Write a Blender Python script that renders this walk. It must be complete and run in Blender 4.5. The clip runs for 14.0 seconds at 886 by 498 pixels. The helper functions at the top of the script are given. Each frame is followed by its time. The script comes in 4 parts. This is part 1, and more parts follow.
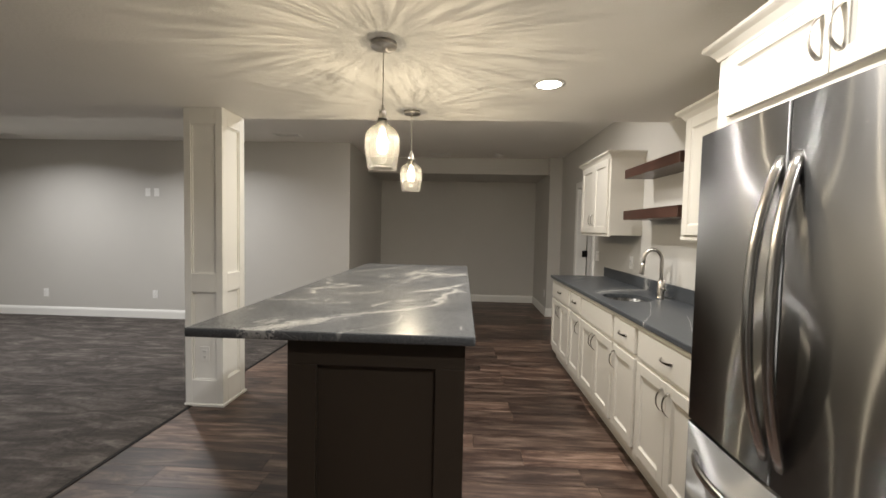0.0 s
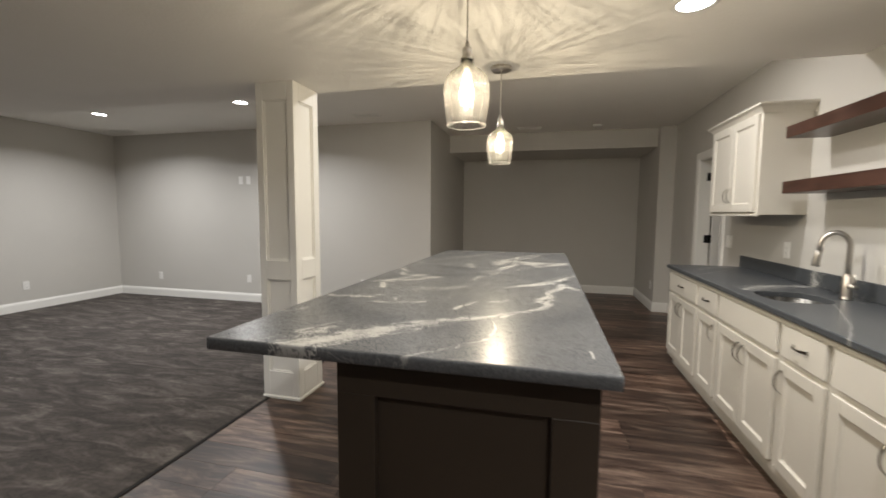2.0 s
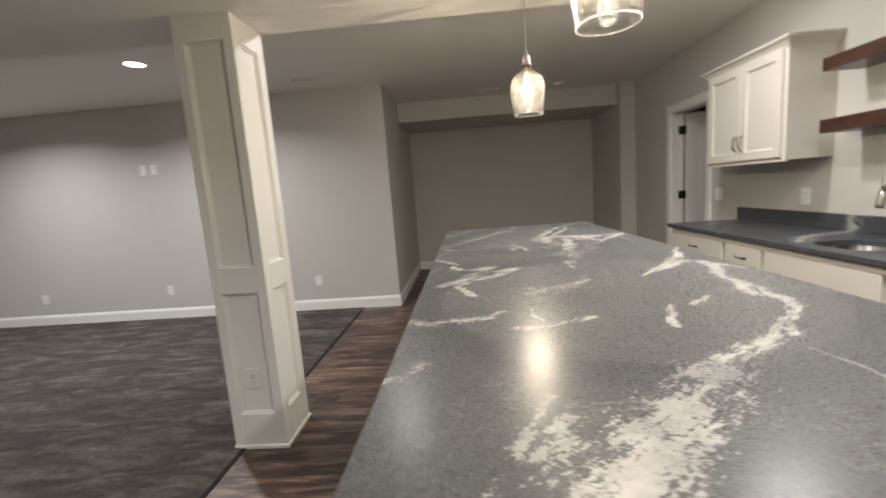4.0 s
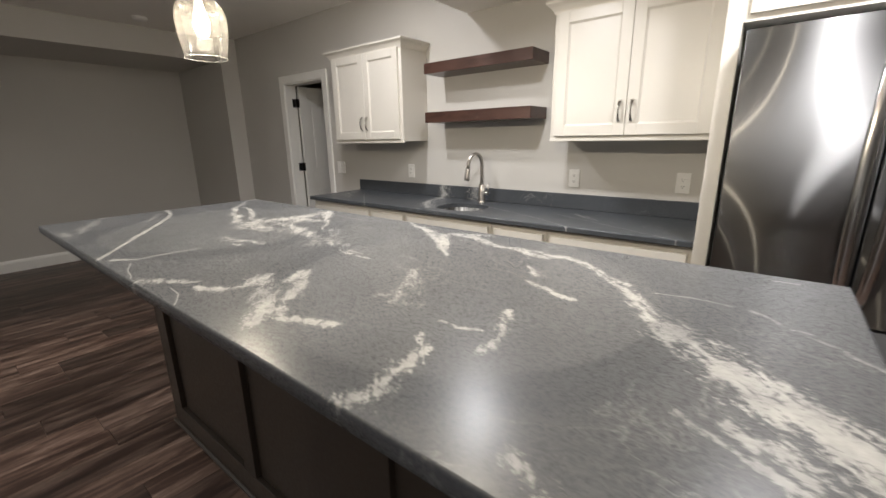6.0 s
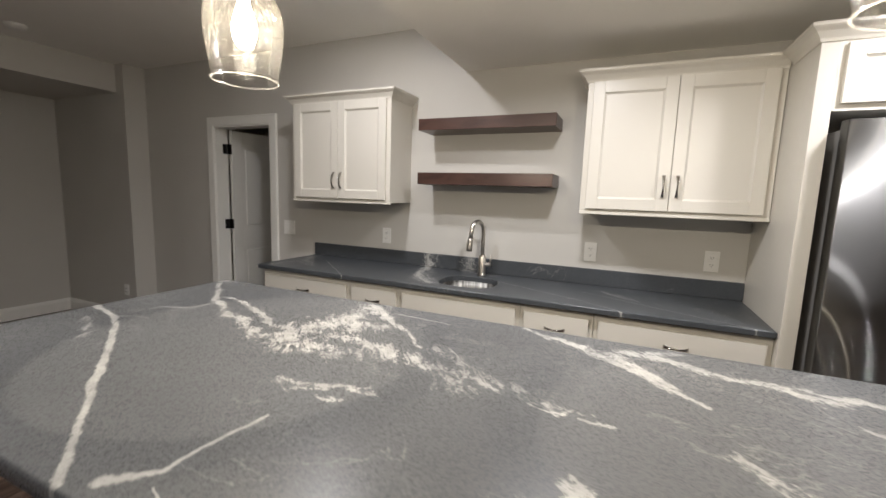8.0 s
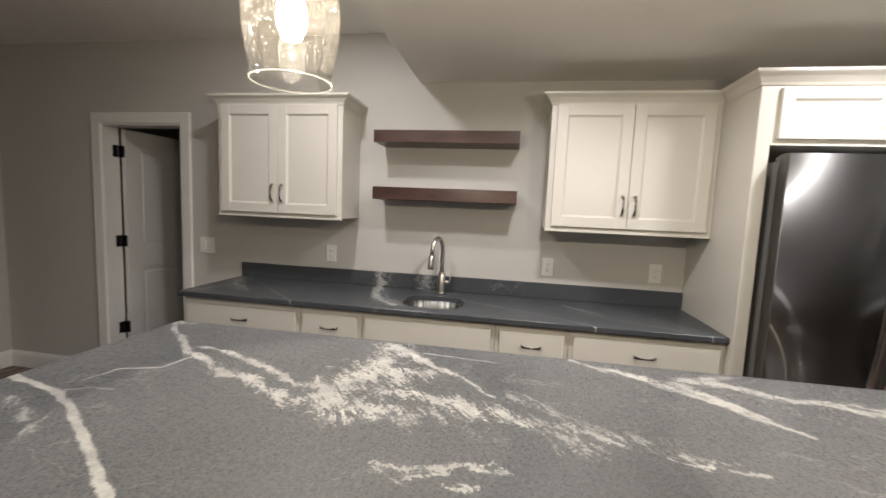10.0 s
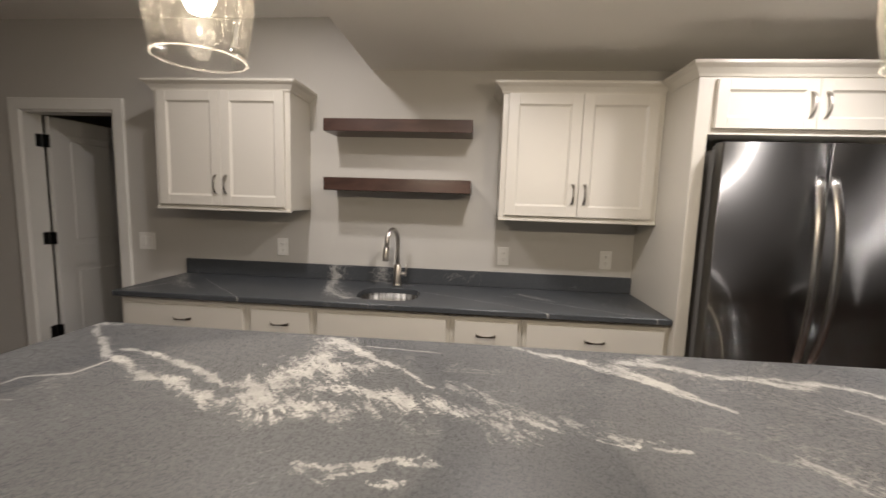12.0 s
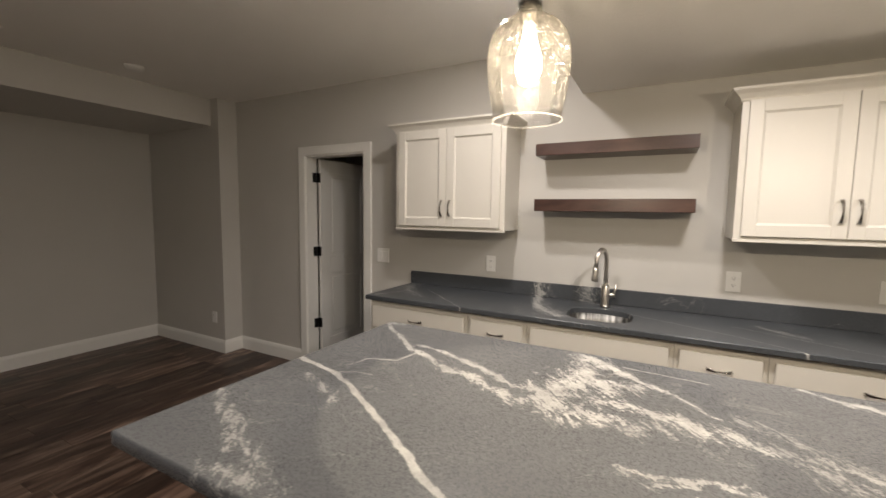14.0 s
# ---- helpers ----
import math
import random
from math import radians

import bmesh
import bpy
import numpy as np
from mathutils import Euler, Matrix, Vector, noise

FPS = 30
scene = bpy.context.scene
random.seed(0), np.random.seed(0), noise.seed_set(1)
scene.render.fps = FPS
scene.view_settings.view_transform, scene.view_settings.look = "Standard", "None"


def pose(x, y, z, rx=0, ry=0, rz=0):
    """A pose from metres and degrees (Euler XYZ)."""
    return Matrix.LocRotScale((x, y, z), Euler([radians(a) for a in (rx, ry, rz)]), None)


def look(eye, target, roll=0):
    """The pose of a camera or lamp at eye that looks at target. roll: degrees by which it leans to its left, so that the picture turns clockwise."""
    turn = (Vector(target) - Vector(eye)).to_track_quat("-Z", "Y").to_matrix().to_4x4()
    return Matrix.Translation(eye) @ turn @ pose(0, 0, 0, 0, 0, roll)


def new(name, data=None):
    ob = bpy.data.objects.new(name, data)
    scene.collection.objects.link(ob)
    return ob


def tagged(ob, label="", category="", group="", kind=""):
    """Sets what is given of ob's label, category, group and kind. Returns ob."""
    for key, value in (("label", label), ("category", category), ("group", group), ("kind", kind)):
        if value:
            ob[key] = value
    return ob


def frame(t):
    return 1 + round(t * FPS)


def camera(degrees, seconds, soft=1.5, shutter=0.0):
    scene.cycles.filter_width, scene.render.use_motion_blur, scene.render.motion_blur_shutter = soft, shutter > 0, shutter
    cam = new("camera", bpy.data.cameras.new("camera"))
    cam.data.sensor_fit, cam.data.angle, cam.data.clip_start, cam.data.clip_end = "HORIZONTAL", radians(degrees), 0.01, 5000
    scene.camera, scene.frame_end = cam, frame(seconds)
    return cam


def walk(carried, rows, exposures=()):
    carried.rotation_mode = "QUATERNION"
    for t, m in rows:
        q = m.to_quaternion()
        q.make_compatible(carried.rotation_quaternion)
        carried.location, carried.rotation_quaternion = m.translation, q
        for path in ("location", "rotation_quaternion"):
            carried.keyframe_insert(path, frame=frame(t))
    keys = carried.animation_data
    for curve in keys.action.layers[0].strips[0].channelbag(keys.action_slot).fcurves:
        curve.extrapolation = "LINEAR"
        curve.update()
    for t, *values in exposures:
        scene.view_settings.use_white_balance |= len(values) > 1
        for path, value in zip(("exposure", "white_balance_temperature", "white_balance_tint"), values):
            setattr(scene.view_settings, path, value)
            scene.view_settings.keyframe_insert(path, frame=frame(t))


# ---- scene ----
cam = camera(94.2, 14.0, shutter=0.5)
PATH = [
    (0, (0.363, 0.333, 1.395), (0.269, 2.328, 1.299), 1.2),
    (0.5, (0.461, 0.306, 1.396), (0.307, 2.294, 1.244), 1.4),
    (1, (0.447, 0.479, 1.356), (0.288, 2.465, 1.176), 1.5),
    (1.5, (0.367, 0.69, 1.368), (0.053, 2.656, 1.182), 1.1),
    (2, (0.263, 0.795, 1.361), (-0.221, 2.728, 1.191), 0.4),
    (2.2, (0.229, 0.869, 1.372), (-0.297, 2.793, 1.231), 0.1),
    (4.3, (-0.441, 1.373, 1.338), (-0.336, 3.337, 0.979), -6.5),
    (4.5, (-0.472, 1.435, 1.342), (-0.112, 3.355, 0.913), -6.5),
    (5, (-0.55, 1.551, 1.344), (0.523, 3.147, 0.795), -3.6),
    (5.5, (-0.727, 1.64, 1.385), (0.725, 2.902, 0.838), -0.7),
    (6, (-0.773, 1.748, 1.384), (0.737, 2.954, 0.868), -0.9),
    (6.5, (-0.747, 1.962, 1.407), (0.768, 3.204, 1.004), -0.5),
    (7, (-0.758, 2.171, 1.42), (0.827, 3.344, 1.087), 0.6),
    (7.2, (-0.781, 2.265, 1.427), (0.863, 3.359, 1.113), 1.0),
    (9.3, (-0.657, 2.936, 1.446), (1.26, 3.467, 1.233), 2.2),
    (9.5, (-0.682, 2.961, 1.471), (1.244, 3.455, 1.254), 2.2),
    (10, (-0.736, 3.012, 1.467), (1.225, 3.348, 1.267), 2.4),
    (10.5, (-0.733, 2.99, 1.46), (1.25, 3.169, 1.268), 2.2),
    (11, (-0.711, 2.958, 1.465), (1.277, 3.034, 1.261), 1.9),
    (11.5, (-0.696, 2.933, 1.465), (1.292, 2.972, 1.247), 1.7),
    (12, (-0.704, 2.952, 1.46), (1.275, 3.121, 1.227), 1.8),
    (12.5, (-0.738, 2.999, 1.459), (1.21, 3.381, 1.214), 2.1),
    (13, (-0.786, 3.051, 1.462), (1.106, 3.654, 1.226), 2.1),
    (13.5, (-0.835, 3.118, 1.47), (0.982, 3.927, 1.256), 1.6),
    (14, (-0.877, 3.162, 1.489), (0.882, 4.097, 1.311), 0.8),
]
# seconds, stops, kelvin, tint: the camera's own metering
METER = [(0.0, 0.74, 6200, 10), (2.0, 0.76, 6200, 10), (4.5, 0.74, 6050, 12), (5.5, 0.76, 5950, 12), (7.0, 0.63, 5900, 12), (9.5, 0.49, 6000, 13), (11.0, 0.24, 6200, 14), (12.0, 0.21, 6300, 15), (13.0, 0.45, 6350, 15), (14.0, 0.58, 6400, 14)]
walk(cam, [(t, look(eye, target, roll)) for t, eye, target, roll in PATH], METER)

# ---- world and exposure ----
world = bpy.data.worlds.new("night_outside")
scene.world = world
world.use_nodes = True
world.node_tree.nodes["Background"].inputs["Color"].default_value = (0.01, 0.012, 0.016, 1)
world.node_tree.nodes["Background"].inputs["Strength"].default_value = 0.1

# the plan, in metres
WALL_E, CEIL, SOFFIT, SOFFIT_Y = 1.95, 2.58, 2.262, 3.66
FAR_Y, NICHE_Y, NICHE_W, NICHE_E, PIL_Y = 6.10, 8.35, -1.24, 1.75, 7.10
LEFT_X, BACK_Y, CARPET_X = -6.60, -3.2, -1.70
COUNTER_Z, ISLAND_Z = 0.914, 1.067
ROOM_WATTS, LOUNGE_FILL_WATTS, KITCHEN_WATTS, BULB_WATTS = 21.0, 32.0, 10.8, 30.0
WARM, COOL, BULB_WARM = (1.0, 0.94, 0.865), (1.0, 0.965, 0.925), (1.0, 0.84, 0.60)


# ---- materials ----
def material(name, colour=(0.5, 0.5, 0.5), rough=0.5, metal=0.0):
    m = bpy.data.materials.new(name)
    m.use_nodes = True
    b = m.node_tree.nodes["Principled BSDF"]
    b.inputs["Base Color"].default_value = (*colour, 1)
    b.inputs["Roughness"].default_value = rough
    b.inputs["Metallic"].default_value = metal
    return m, m.node_tree, b


def node(nt, kind, **values):
    n = nt.nodes.new(kind)
    for key, value in values.items():
        if key in n.inputs:
            n.inputs[key].default_value = value
    return n


def coords(nt, scale=(1, 1, 1), which="Object"):
    tc, mp = nt.nodes.new("ShaderNodeTexCoord"), nt.nodes.new("ShaderNodeMapping")
    mp.inputs["Scale"].default_value = scale
    nt.links.new(tc.outputs[which], mp.inputs["Vector"])
    return mp.outputs["Vector"]


def noise_tex(nt, vec, scale, detail=4.0, rough=0.55, distort=0.0):
    n = node(nt, "ShaderNodeTexNoise", Scale=scale, Detail=detail, Roughness=rough, Distortion=distort)
    nt.links.new(vec, n.inputs["Vector"])
    return n.outputs["Fac"]


def ramp(nt, fac, stops):
    r = nt.nodes.new("ShaderNodeValToRGB")
    while len(r.color_ramp.elements) < len(stops):
        r.color_ramp.elements.new(0.5)
    for e, (p, c) in zip(r.color_ramp.elements, stops):
        e.position, e.color = p, (*c, 1)
    nt.links.new(fac, r.inputs["Fac"])
    return r.outputs["Color"]


def mix(nt, fac, a, b, blend="MIX"):
    n = nt.nodes.new("ShaderNodeMix")
    n.data_type, n.blend_type = "RGBA", blend
    for value, socket in ((fac, n.inputs[0]), (a, n.inputs[6]), (b, n.inputs[7])):
        if isinstance(value, bpy.types.NodeSocket):
            nt.links.new(value, socket)
        elif isinstance(value, tuple):
            socket.default_value = (*value, 1)
        else:
            socket.default_value = value
    return n.outputs[2]


def calc(nt, op, a, b=None, c=None):
    n = nt.nodes.new("ShaderNodeMath")
    n.operation = op
    for value, socket in zip((a, b, c), n.inputs):
        if isinstance(value, bpy.types.NodeSocket):
            nt.links.new(value, socket)
        elif value is not None:
            socket.default_value = value
    return n.outputs[0]


def bump(nt, b, height, strength=0.2, distance=0.01):
    n = node(nt, "ShaderNodeBump", Strength=strength, Distance=distance)
    nt.links.new(height, n.inputs["Height"])
    nt.links.new(n.outputs["Normal"], b.inputs["Normal"])


def paint(name, colour, rough=0.5, fine=120.0, strength=0.06, blotch=0.04):
    m, nt, b = material(name, colour, rough)
    v = coords(nt)
    low = noise_tex(nt, v, 1.7, 3)
    dark = tuple(c * (1 - blotch) for c in colour)
    light = tuple(min(1, c * (1 + blotch)) for c in colour)
    nt.links.new(mix(nt, low, dark, light), b.inputs["Base Color"])
    hi = noise_tex(nt, v, fine, 3)
    nt.links.new(calc(nt, "MULTIPLY_ADD", hi, 0.2, rough - 0.1), b.inputs["Roughness"])
    bump(nt, b, hi, strength, 0.004)
    return m


WALL = paint("greige_wall_paint", (0.53, 0.513, 0.475), 0.6, 160, 0.12)
CEILING = paint("ceiling_paint", (0.86, 0.84, 0.795), 0.8, 60, 0.35)
TRIM = paint("white_trim_paint", (0.80, 0.79, 0.75), 0.38, 90, 0.03, 0.02)
CABINET = paint("cream_cabinet_paint", (0.62, 0.592, 0.53), 0.36, 45, 0.05, 0.03)
DOOR = paint("white_door_paint", (0.74, 0.73, 0.70), 0.42, 70, 0.05, 0.02)
PLATE = paint("white_plastic", (0.80, 0.79, 0.76), 0.3, 30, 0.0, 0.01)
ISLAND = paint("espresso_island_paint", (0.040, 0.030, 0.021), 0.40, 60, 0.05, 0.08)
BLACK, _nt, _b = material("black_metal", (0.012, 0.012, 0.012), 0.45, 0.6)
DARK, _nt, _b = material("dark_gap", (0.01, 0.009, 0.008), 0.9)
SLOT, _nt, _b = material("dark_slot", (0.05, 0.048, 0.045), 0.6)


def brushed(name, colour, rough, stretch, amount=0.1):
    m, nt, b = material(name, colour, rough, 1.0)
    n = noise_tex(nt, coords(nt, stretch), 1.0, 3)
    nt.links.new(calc(nt, "MULTIPLY_ADD", n, amount, rough - amount / 2), b.inputs["Roughness"])
    bump(nt, b, n, 0.05, 0.001)
    return m




def steel_material():
    """Stainless sheet brushed from side to side: reflections smear up and down, slightly wavy sheet."""
    m = bpy.data.materials.new("brushed_stainless_steel")
    m.use_nodes = True
    nt = m.node_tree
    nt.nodes.remove(nt.nodes["Principled BSDF"])
    tangent = nt.nodes.new("ShaderNodeTangent")
    tangent.direction_type, tangent.axis = "RADIAL", "Z"
    hair = noise_tex(nt, coords(nt, (900, 10, 900)), 1.0, 3)
    wave = node(nt, "ShaderNodeBump", Strength=0.07, Distance=0.002)
    nt.links.new(noise_tex(nt, coords(nt, (1, 13, 0.5)), 1.0, 2, 0.5), wave.inputs["Height"])
    both = node(nt, "ShaderNodeMixShader", Fac=0.22)
    # a broad lobe from the brushing and a thin one along it
    for slot, colour, stretch, rough in ((1, (0.165, 0.163, 0.159, 1), 0.5, 0.52), (2, (0.30, 0.296, 0.288, 1), 0.86, 0.33)):
        g = node(nt, "ShaderNodeBsdfAnisotropic", Color=colour, Anisotropy=stretch)
        nt.links.new(tangent.outputs[0], g.inputs["Tangent"])
        nt.links.new(calc(nt, "MULTIPLY_ADD", hair, 0.05, rough - 0.025), g.inputs["Roughness"])
        nt.links.new(wave.outputs["Normal"], g.inputs["Normal"])
        nt.links.new(g.outputs[0], both.inputs[slot])
    nt.links.new(both.outputs[0], nt.nodes["Material Output"].inputs["Surface"])
    return m


STEEL = steel_material()
STEEL_BAR = brushed("satin_steel_bar", (0.55, 0.54, 0.52), 0.24, (300, 300, 20))
NICKEL = brushed("brushed_nickel", (0.56, 0.53, 0.49), 0.33, (200, 200, 200))
SINK_STEEL = brushed("sink_steel", (0.3, 0.295, 0.28), 0.44, (60, 60, 400))
# upright bands of bright and dark reflection, painted into the bowl's colour
_nt = SINK_STEEL.node_tree
_nt.links.new(ramp(_nt, noise_tex(_nt, coords(_nt, (38, 38, 1.5)), 1.0, 3, 0.6), [(0.38, (0.08, 0.078, 0.072)), (0.50, (0.18, 0.176, 0.164)), (0.62, (0.34, 0.333, 0.312))]), _nt.nodes["Principled BSDF"].inputs["Base Color"])
# nickel of the pulls toned down: dark reflections are put into its colour
DIMMED_NICKEL = brushed("dimmed_polished_nickel", (0.42, 0.40, 0.37), 0.17, (150, 150, 150))
SIDE = paint("grey_appliance_side", (0.16, 0.155, 0.15), 0.5, 200, 0.1)


def plank_material():
    m, nt, b = material("dark_walnut_plank", (0.1, 0.07, 0.05), 0.4)
    info = nt.nodes.new("ShaderNodeObjectInfo")
    tc = nt.nodes.new("ShaderNodeTexCoord")
    add = nt.nodes.new("ShaderNodeVectorMath")
    add.operation = "MULTIPLY_ADD"
    nt.links.new(info.outputs["Random"], add.inputs[0])
    add.inputs[1].default_value = (37, 53, 11)
    nt.links.new(tc.outputs["Object"], add.inputs[2])
    mp = nt.nodes.new("ShaderNodeMapping")
    mp.inputs["Scale"].default_value = (2.2, 17, 8)
    nt.links.new(add.outputs[0], mp.inputs["Vector"])
    strips = noise_tex(nt, mp.outputs["Vector"], 1.0, 5, 0.62, 0.6)
    mp2 = nt.nodes.new("ShaderNodeMapping")
    mp2.inputs["Scale"].default_value = (5, 150, 30)
    nt.links.new(add.outputs[0], mp2.inputs["Vector"])
    grain = noise_tex(nt, mp2.outputs["Vector"], 1.0, 4, 0.6)
    tone = ramp(nt, strips, [(0.28, (0.017, 0.0090, 0.006)), (0.44, (0.049, 0.028, 0.020)), (0.55, (0.112, 0.075, 0.056)), (0.68, (0.228, 0.170, 0.134))])
    shade = ramp(nt, info.outputs["Random"], [(0.0, (0.50, 0.455, 0.43)), (0.5, (0.90, 0.85, 0.82)), (1.0, (1.6, 1.52, 1.46))])
    col = mix(nt, 1.0, tone, shade, "MULTIPLY")
    fine = ramp(nt, grain, [(0.3, (0.62, 0.6, 0.58)), (0.6, (1.08, 1.08, 1.08))])
    nt.links.new(mix(nt, 0.7, col, fine, "MULTIPLY"), b.inputs["Base Color"])
    nt.links.new(calc(nt, "MULTIPLY_ADD", grain, 0.22, 0.30), b.inputs["Roughness"])
    b.inputs["Specular IOR Level"].default_value = 0.55
    bump(nt, b, grain, 0.15, 0.002)
    return m


PLANK = plank_material()


def carpet_material():
    m, nt, b = material("dark_grey_carpet", (0.08, 0.075, 0.07), 0.95)
    v = coords(nt)
    low = noise_tex(nt, coords(nt, (1.3, 4.2, 1)), 2.1, 7, 0.66, 0.9)
    mid = noise_tex(nt, v, 38, 4, 0.7)
    col = ramp(nt, low, [(0.40, (0.045, 0.037, 0.032)), (0.52, (0.074, 0.062, 0.054)), (0.60, (0.120, 0.103, 0.090)), (0.70, (0.175, 0.153, 0.135))])
    tuft = ramp(nt, mid, [(0.3, (0.55, 0.55, 0.55)), (0.7, (1.3, 1.3, 1.3))])
    nt.links.new(mix(nt, 0.8, col, tuft, "MULTIPLY"), b.inputs["Base Color"])
    bump(nt, b, noise_tex(nt, v, 260, 3, 0.7), 0.8, 0.01)
    return m


CARPET = carpet_material()


def wood_material():
    m, nt, b = material("stained_cherry_wood", (0.09, 0.035, 0.024), 0.3)
    n = noise_tex(nt, coords(nt, (9, 3.0, 14)), 1.0, 6, 0.65, 0.7)
    nt.links.new(ramp(nt, n, [(0.3, (0.036, 0.017, 0.012)), (0.7, (0.086, 0.042, 0.030))]), b.inputs["Base Color"])
    nt.links.new(calc(nt, "MULTIPLY_ADD", n, 0.15, 0.25), b.inputs["Roughness"])
    bump(nt, b, n, 0.08, 0.002)
    return m


SHELF_WOOD = wood_material()


def pepper_mixed(nt, col, pepper):
    return mix(nt, 1.0, col, pepper, "MULTIPLY")


def stone_material(name, base, veins, glaze, fields={}):
    """Grey soapstone: speckle, soft clouding and pale mineral veins. veins: (x0, y0, x1, y1, width, roughness of the edge)."""
    m, nt, b = material(name, base, 0.3)
    v = coords(nt)
    speck = calc(nt, "ADD", calc(nt, "MULTIPLY", noise_tex(nt, v, 320, 3, 0.8), 0.5), calc(nt, "MULTIPLY", noise_tex(nt, v, 160, 4, 0.8), 0.5))
    cloud = noise_tex(nt, v, 2.4, 4, 0.6, 0.4)
    lo, hi = tuple(c * 0.72 for c in base), tuple(c * 1.25 for c in base)
    col = mix(nt, cloud, lo, hi)
    col = mix(nt, 0.24, col, ramp(nt, speck, [(0.36, (0.55, 0.55, 0.55)), (0.50, (0.95, 0.95, 0.95)), (0.64, (1.75, 1.75, 1.72))]), "MULTIPLY")
    pepper = ramp(nt, noise_tex(nt, v, 130, 4, 0.85), [(0.36, (0.45, 0.45, 0.45)), (0.48, (0.9, 0.9, 0.9)), (0.57, (1.35, 1.34, 1.31)), (0.68, (2.3, 2.27, 2.2))])
    zone = nt.nodes.new("ShaderNodeClamp")
    nt.links.new(calc(nt, "MULTIPLY_ADD", noise_tex(nt, v, 3.1, 4, 0.65, 0.5), 5.5, -2.4), zone.inputs["Value"])
    col = mix(nt, calc(nt, "MULTIPLY_ADD", zone.outputs[0], 0.36, 0.03), col, pepper_mixed(nt, col, pepper))
    # bent coordinates, so that the veins wander
    def bent(scale, amount, vec):
        n = node(nt, "ShaderNodeTexNoise", Scale=scale, Detail=4.0, Roughness=0.65)
        nt.links.new(vec, n.inputs["Vector"])
        s = nt.nodes.new("ShaderNodeVectorMath")
        s.operation = "MULTIPLY_ADD"
        nt.links.new(n.outputs["Color"], s.inputs[0])
        s.inputs[1].default_value = (amount, amount, 0)
        nt.links.new(vec, s.inputs[2])
        t = nt.nodes.new("ShaderNodeVectorMath")
        t.operation = "SUBTRACT"
        nt.links.new(s.outputs[0], t.inputs[0])
        t.inputs[1].default_value = (amount / 2, amount / 2, 0)
        return t.outputs[0]
    soft = bent(9.0, 0.028, v)
    ragged = bent(24.0, 0.05, soft)
    flat = {}
    for key, vec in (("soft", soft), ("ragged", ragged)):
        f = nt.nodes.new("ShaderNodeVectorMath")
        f.operation = "MULTIPLY"
        nt.links.new(vec, f.inputs[0])
        f.inputs[1].default_value = (1, 1, 0)
        flat[key] = f.outputs[0]
    masks = {0: None, 1: None, 2: None, 3: None, 4: None, 5: None}
    for x0, y0, x1, y1, w0, w1, edge in veins:
        a, d = Vector((x0, y0, 0)), Vector((x1 - x0, y1 - y0, 0))
        pa = nt.nodes.new("ShaderNodeVectorMath")
        pa.operation = "SUBTRACT"
        nt.links.new(flat["ragged" if edge else "soft"], pa.inputs[0])
        pa.inputs[1].default_value = a
        dot = nt.nodes.new("ShaderNodeVectorMath")
        dot.operation = "DOT_PRODUCT"
        nt.links.new(pa.outputs[0], dot.inputs[0])
        dot.inputs[1].default_value = d / d.length_squared
        h = nt.nodes.new("ShaderNodeClamp")
        nt.links.new(dot.outputs["Value"], h.inputs["Value"])
        foot = nt.nodes.new("ShaderNodeVectorMath")
        foot.operation = "SCALE"
        foot.inputs[0].default_value = d
        nt.links.new(h.outputs[0], foot.inputs["Scale"])
        off = nt.nodes.new("ShaderNodeVectorMath")
        off.operation = "DISTANCE"
        nt.links.new(pa.outputs[0], off.inputs[0])
        nt.links.new(foot.outputs[0], off.inputs[1])
        width = calc(nt, "MULTIPLY_ADD", h.outputs[0], w1 - w0, w0)
        mask = calc(nt, "SUBTRACT", 1.0, calc(nt, "DIVIDE", off.outputs["Value"], width))
        masks[edge] = mask if masks[edge] is None else calc(nt, "MAXIMUM", masks[edge], mask)
    for edge, field in fields.items():
        a = nt.nodes.new("ShaderNodeAttribute")
        a.attribute_name = field
        swell = calc(nt, "MULTIPLY", calc(nt, "SUBTRACT", noise_tex(nt, soft, 21, 5, 0.7), 0.5), 2.6)
        masks[edge] = calc(nt, "ADD", a.outputs["Fac"], swell)
    # crumbling mineral: coarse tearing across the run of the stone, and fine crumbs
    turn = nt.nodes.new("ShaderNodeMapping")
    turn.inputs["Scale"].default_value = (14, 62, 40)
    lie = nt.nodes.new("ShaderNodeMapping")
    lie.inputs["Rotation"].default_value = (0, 0, radians(-42))
    nt.links.new(soft, lie.inputs["Vector"])
    nt.links.new(lie.outputs["Vector"], turn.inputs["Vector"])
    tear = noise_tex(nt, turn.outputs["Vector"], 1.0, 5, 0.7, 0.8)
    crumb = noise_tex(nt, v, 130, 4, 0.8)
    for edge, ends in ((2, (0.9, 4.4, 4.2, -0.55)), (4, (1.2, 5.4, 5.0, -0.42)), (1, (1.2, 4.2, 4.4, -0.50)), (5, (1.3, 3.4, 4.8, -0.55)), (3, (1.2, 3.4, 3.8, -0.38)), (0, (1.0, 1.2, 1.4, -0.15))):
        if masks[edge] is None:
            continue
        gain, rip, grain, level = ends
        t = calc(nt, "MULTIPLY_ADD", calc(nt, "MAXIMUM", masks[edge], -1.2), gain, level)
        t = calc(nt, "ADD", t, calc(nt, "MULTIPLY", calc(nt, "SUBTRACT", 0.5, tear), rip))
        t = calc(nt, "ADD", t, calc(nt, "MULTIPLY", calc(nt, "SUBTRACT", 0.5, crumb), grain))
        clamp = nt.nodes.new("ShaderNodeClamp")
        nt.links.new(calc(nt, "MULTIPLY", t, 1.5 if edge == 2 else 2.3), clamp.inputs["Value"])
